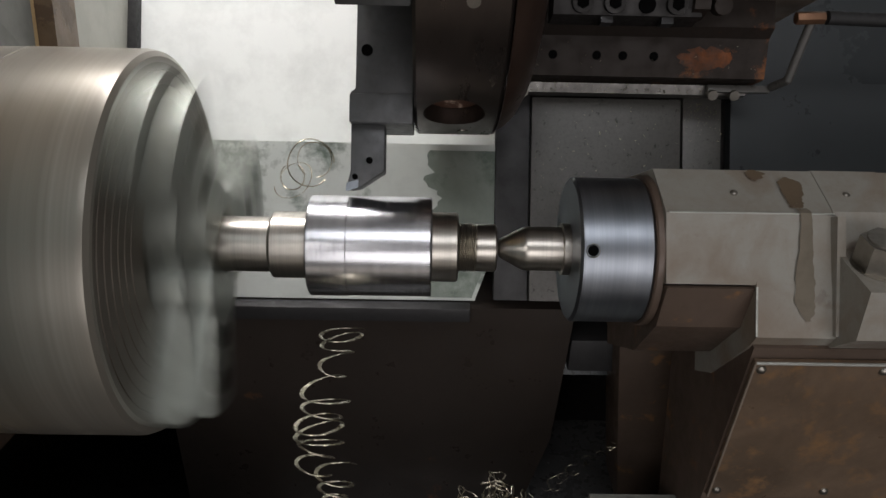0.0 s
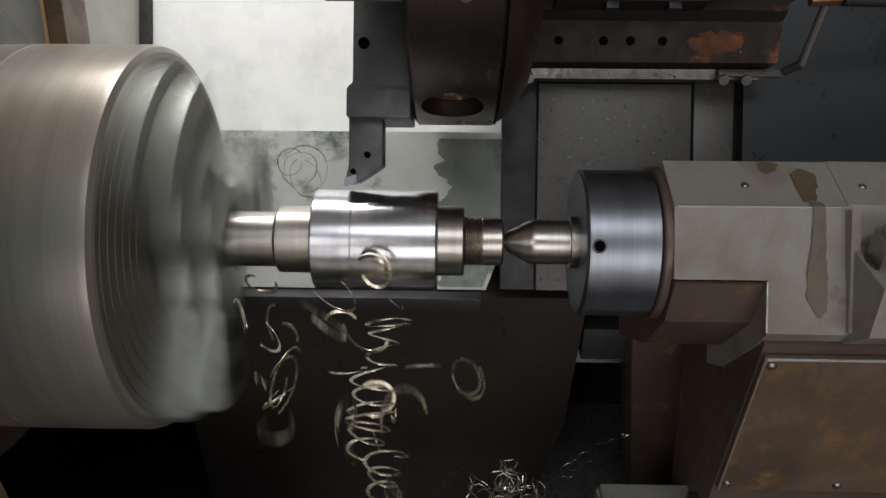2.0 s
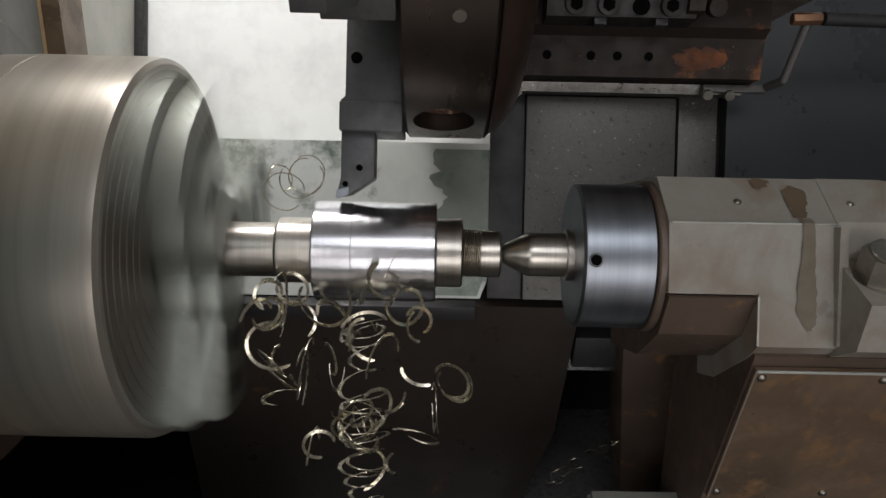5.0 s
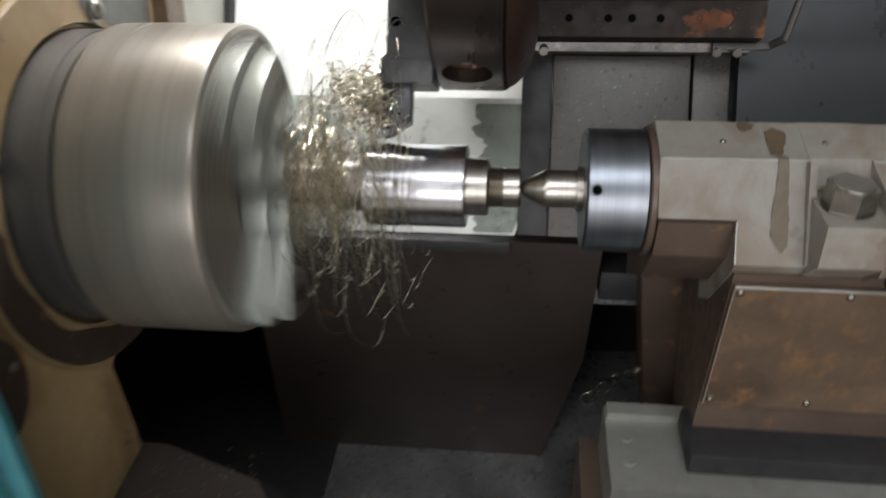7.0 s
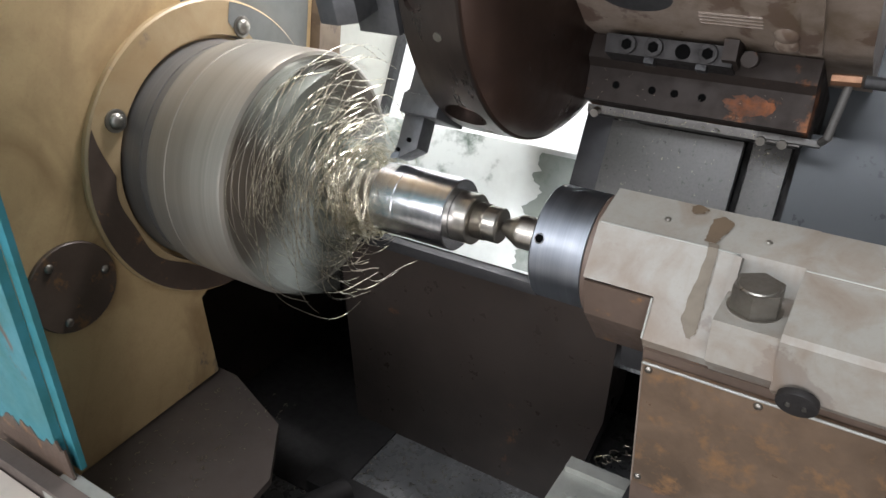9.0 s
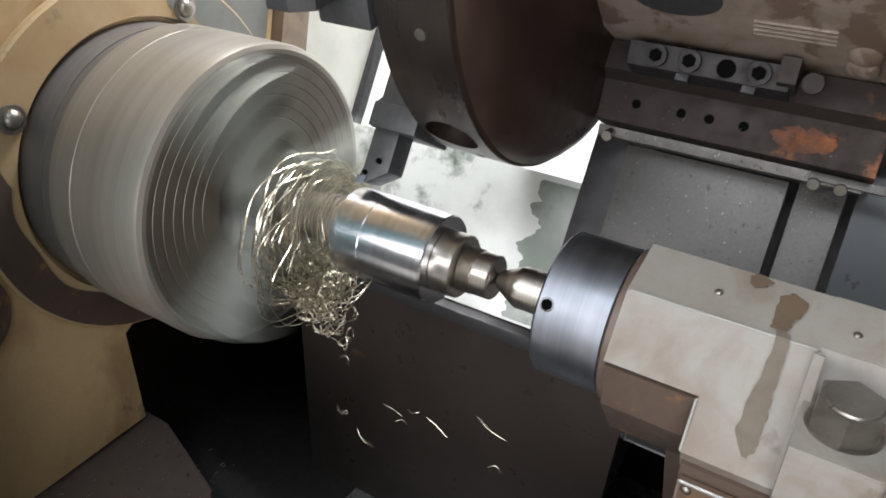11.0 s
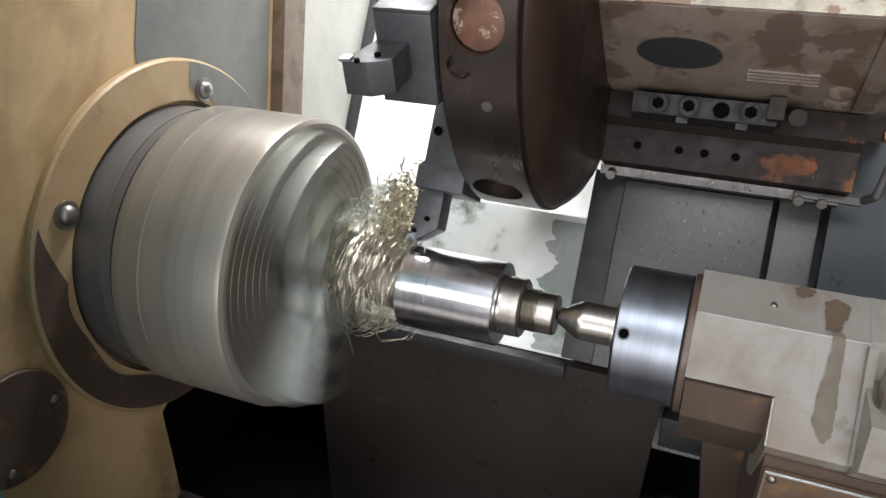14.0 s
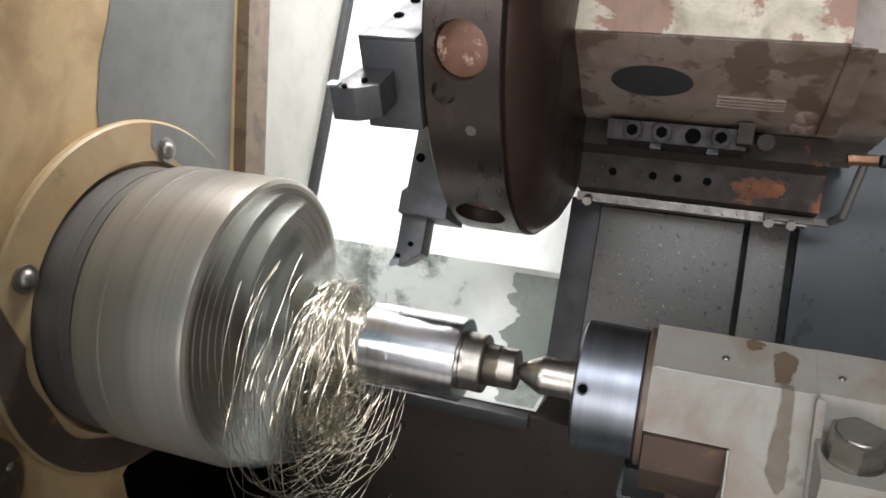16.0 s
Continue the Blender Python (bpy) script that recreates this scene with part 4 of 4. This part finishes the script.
for _ in range(160):
    x, y = -0.13 + 0.11 * rnd.random(), -0.29 + 0.24 * rnd.random()
    z, a, r = -0.2756, rnd.random() * 6.28, 0.0008 + 0.003 * rnd.random() ** 2
    ribbon([(x + r * math.cos(a + u), y + r * math.sin(a + u), z + 0.0005) for u in (0, 0.7, 1.4, 2.1)], 0.0008, 0.0003, litter)
# Bright curls along the bed's right edge, added for the glints of drips.
for k in range(26):
    u = rnd.random()
    x, y, z, a, r = 0.290 + 0.080 * u, 0.086, -0.325 + 0.083 * u + 0.012 * (rnd.random() - 0.5), rnd.random() * 6.28, 0.002 + 0.005 * rnd.random()
    ribbon([(x + r * math.cos(a + v), y, z + r * math.sin(a + v)) for v in (0, 0.6, 1.2, 1.8, 2.4)], 0.0012, 0.0004, litter)
litter_ob = tagged(finish("chip_litter", litter, swarf_dark), "fine steel chips over the tray and trough, and curls for drip glints", "metal chips", "", "stuff")
litter_ob.matrix_world = Matrix.Translation((0, 0, 1))


def motions():
    # spindle: 80 degrees in each thirtieth of a second
    spin = [(k / 30, SLANT @ Matrix.Rotation(radians(262 - 80 * k), 4, "X")) for k in range(0, 481)]
    walk(chuck, spin)
    walk(work, spin)
    # the turret feeds towards the chuck and draws back at the end
    feed = [(t, SLANT @ Matrix.Translation((-0.00193 * t, 0, 0))) for t in (0, 4, 8, 12, 15.0, 15.6)]
    walk(turret, feed + [(15.75, SLANT @ Matrix.Translation((-0.024, 0, 0.006))), (16.0, SLANT @ Matrix.Translation((-0.0135, 0, 0.0285)))])
    rest = Matrix.Translation((0.12, -0.24, 0.60))
    # coiled strings hang from the cut, then drop into the trough
    for k, s in enumerate(strings[:2]):
        rows = []
        for t in (0, 0.5, 1.0, 1.5, 2.0, 2.5, 3.0, 3.5, 4.0, 4.5, 5.0, 5.5):
            drift = 0.03 * min(t, 1.5) / 1.5 - 0.008 * max(0, t - 2)
            rows.append((t, SLANT @ pose(0.115 + drift + 0.006 * math.sin(3 * t), -0.030, -0.050 - 0.085 * k - 0.006 * math.sin(2.2 * t), 8 * math.sin(2 * t), 6 * math.cos(3 * t + k), 150 * t)))
        rows += [(6.0, Matrix.Translation((0.16, -0.24, 0.60 + 0.02 * k)) @ pose(0, 0, 0, 80, 0, 700)), (16.0, Matrix.Translation((0.16, -0.25, 0.595 + 0.02 * k)) @ pose(0, 0, 0, 85, 0, 700))]
        walk(s, rows)
    # thin loops flutter about the tool tip, then fall
    for k, c in enumerate(thin_loops):
        at = Vector((0.097 - 0.006 * k, -0.028 + 0.012 * k, 0.046 + 0.006 * (k % 2)))
        rows = [(t, SLANT @ pose(at.x - 0.0019 * t + 0.006 * math.sin(5 * t + 2 * k), at.y, at.z + 0.006 * math.cos(4 * t + k), 25 * math.sin(3 * t + k), 40 * t + 80 * k, 30 * math.cos(2 * t + k))) for t in (j / 4 for j in range(25))]
        fallen = Matrix.Translation((0.10 + 0.02 * k, -0.26, 0.585))
        walk(c, rows + [(6.5, fallen), (16.0, fallen)])
    heap = Matrix.Translation((0.228, 0.012, 0.688))
    walk(pile, [(0, heap), (4.3, heap), (5.4, Matrix.Translation((0.22, -0.25, 0.60)) @ pose(0, 0, 0, 0, 85)), (7.1, Matrix.Translation((0.10, -0.22, 0.60)) @ pose(0, 0, 0, 0, 60)), (7.38, Matrix.Translation((-0.005, -0.12, 0.695)) @ pose(0, 0, 0, 0, 12)), (7.58, Matrix.Translation((0.0, -0.125, 0.69)) @ pose(0, 0, 0, 0, 8)), (7.8, Matrix.Translation((0.06, -0.20, 0.60)) @ pose(0, 0, 0, 0, 60)), (16.0, Matrix.Translation((0.22, -0.25, 0.60)) @ pose(0, 0, 0, 0, 85))])
    rnd = random.Random(7)
    for k, c in enumerate(curls):
        start = 0.3 + 1.9 * k / len(curls)
        home = SLANT @ Vector((rnd.gauss(0.125, 0.034), -0.045 + 0.02 * rnd.random(), -0.018 - 0.11 * rnd.random() ** 1.5))
        if k % 5 == 0:
            home = SLANT @ Vector((0.055 + 0.03 * rnd.random(), -0.04, -0.03 - 0.05 * rnd.random()))
        bottom = Vector((0.05 + 0.2 * rnd.random(), -0.27 + 0.04 * rnd.random(), 0.580 + 0.02 * rnd.random()))
        turn = [rnd.random() * 360 for _ in range(3)]
        rows = [(0, Matrix.Translation(bottom) @ pose(0, 0, 0, *turn)), (start, Matrix.Translation(bottom) @ pose(0, 0, 0, *turn))]
        t = start + 1.05
        while t < 6.1:
            j = Vector([0.022 * (rnd.random() - 0.5) for _ in range(3)])
            turn = [a + 70 * (rnd.random() - 0.5) for a in turn]
            rows.append((round(t, 2), Matrix.Translation(home + j) @ pose(0, 0, 0, *turn)))
            t += 0.4
        rows += [(6.34 + rnd.random() * 0.14, Matrix.Translation(bottom) @ pose(0, 0, 0, *turn))]
        rows += [(16.0, Matrix.Translation(bottom) @ pose(0, 0, 0, *turn))]
        walk(c, rows)
    # splinters dart to and fro below the cut
    for k, c in enumerate(splinters):
        low_place = pose(0.05 + 0.015 * k, -0.255 + 0.004 * k, 0.582)
        aim = Vector((1, 0.15 * (rnd.random() - 0.5), -0.8 + 1.2 * rnd.random())).normalized()
        turned = Vector((1, 0, 0)).rotation_difference(aim).to_matrix().to_4x4()
        a = Vector((0.00 + 0.020 * k + 0.03 * rnd.random(), -0.02 + 0.06 * rnd.random(), 0.78 + 0.12 * rnd.random()))
        rows, t, there = [(0, low_place), (9.0 + 0.05 * k, low_place)], 9.7 + 0.05 * k, False
        while t < 13.5:
            rows.append((round(t, 2), Matrix.Translation(a + aim * (0.05 if there else 0.0)) @ turned))
            t, there = t + 0.16 + 0.2 * rnd.random(), not there
        walk(c, rows + [(14.1, low_place), (16.0, low_place)])
    # the nest is drawn out of the trough and wound up between the visible stretches
    low = rest @ Matrix.Rotation(radians(-30), 4, "X")
    whirl = [(0, low), (6.54, low)] + [(t / 10, SLANT @ Matrix.Rotation(radians(-67 * (t - 60)), 4, "X")) for t in range(66, 161)]
    walk(ring_nest, whirl)
    swing = ((6.3, 60, 0.0, -0.01), (6.7, 0, 0.0, 0), (7.0, -10, 0, 0), (7.2, 40, 0, -0.01), (7.5, 60, 0.0, 0.0), (7.8, 10, 0, 0), (8.2, 20, 0, 0), (10.3, -20, 0, 0), (10.6, 30, 0, 0),
             (11.0, 60, 0, -0.01), (11.5, 0, 0, 0), (12.0, -10, 0, 0), (12.5, 25, 0, 0), (13.0, -5, 0, 0.0), (13.4, 30, 0, -0.01), (14.0, -60, 0, 0), (14.6, -70, 0, 0), (15.0, -10, 0, 0), (15.5, 20, 0, -0.004), (16.0, 50, 0, -0.02))
    walk(loop_nest, [(0, low), (4.4, low)] + [(t, SLANT @ pose(dx, 0, dz, a)) for t, a, dx, dz in swing])
    pit = pose(0.10, 0.225, 0.715, 0, 0, 78)

    def fan(a, dx=0.0, dz=0.0):
        return SLANT @ pose(dx, 0, dz, a)
    walk(fan_nest, [(0, pit), (5.2, pit), (6.0, fan(40, 0.02, -0.02)), (6.3, fan(50, 0.03, -0.02)), (6.48, pit), (6.55, pit), (6.75, fan(25, 0.02, -0.02)), (6.85, fan(-15, 0.02)), (7.0, fan(-5, 0.045)), (7.2, fan(30, 0.03, -0.01)),
                    (7.45, pit), (8.1, pit), (8.4, fan(20)), (10.3, fan(-15)), (10.55, fan(5)), (10.7, fan(25)), (10.9, pit), (11.52, pit), (11.7, fan(-4)), (11.85, fan(40, 0.01)), (12.0, fan(108, 0.030)), (12.15, fan(20)), (12.3, fan(-8, -0.01)), (12.5, fan(0, -0.01)), (12.75, fan(25)),
                    (12.95, pit), (13.05, pit), (13.22, fan(25, 0, -0.02)), (13.42, pit), (13.58, pit), (13.72, fan(30, 0.02)), (13.9, pit), (14.65, pit), (14.8, fan(25, 0.03)), (15.0, fan(5, 0.032)), (15.2, fan(25, 0.01)), (15.4, pit), (15.6, pit), (15.8, fan(38, 0.01, -0.03)), (16.0, fan(60, 0.014, -0.02))])
    # one string slips off from behind the workpiece and falls
    behind = SLANT @ pose(0.13, 0.065, 0.0, 0, 90)
    walk(strings[2], [(0, behind), (7.6, behind), (7.8, SLANT @ pose(0.235, 0.0, -0.05, 15, 30, 60)), (8.0, pose(0.248, 0.0, 0.935, 0, 6, 110)), (8.25, pose(0.246, 0.0, 0.72, 0, 10, 180)), (8.5, pose(0.24, 0.0, 0.60, 60, 20, 200)), (16.0, pose(0.24, 0.0, 0.58, 80, 20, 200))])
    lump = ((6.3, 0.085, -0.045, -0.05, 0), (6.6, 0.06, 0.05, 0.07, 40), (7.0, 0.095, -0.01, 0.07, 90), (7.3, 0.085, 0.0, 0.055, 60), (7.6, 0.075, 0.0, 0.05, 100), (8.0, 0.07, 0.02, 0.045, 140), (8.2, 0.07, 0.0, -0.035, 120), (10.3, 0.07, 0.04, 0.03, 60), (11.0, 0.07, 0.02, -0.055, 20),
            (12.0, 0.06, 0.05, -0.02, 60), (13.0, 0.065, 0.05, -0.04, 30), (13.7, 0.07, 0.03, 0.04, 10), (14.0, 0.080, -0.005, 0.058, -14), (14.6, 0.080, -0.005, 0.055, -10), (15.0, 0.07, 0.03, 0.04, 30), (15.5, 0.065, 0.045, -0.03, 60), (16.0, 0.07, 0.0, -0.06, 20))
    walk(ball, [(0, low), (4.8, low)] + [(t, SLANT @ pose(x, y, z, a)) for t, x, y, z, a in lump])


motions()
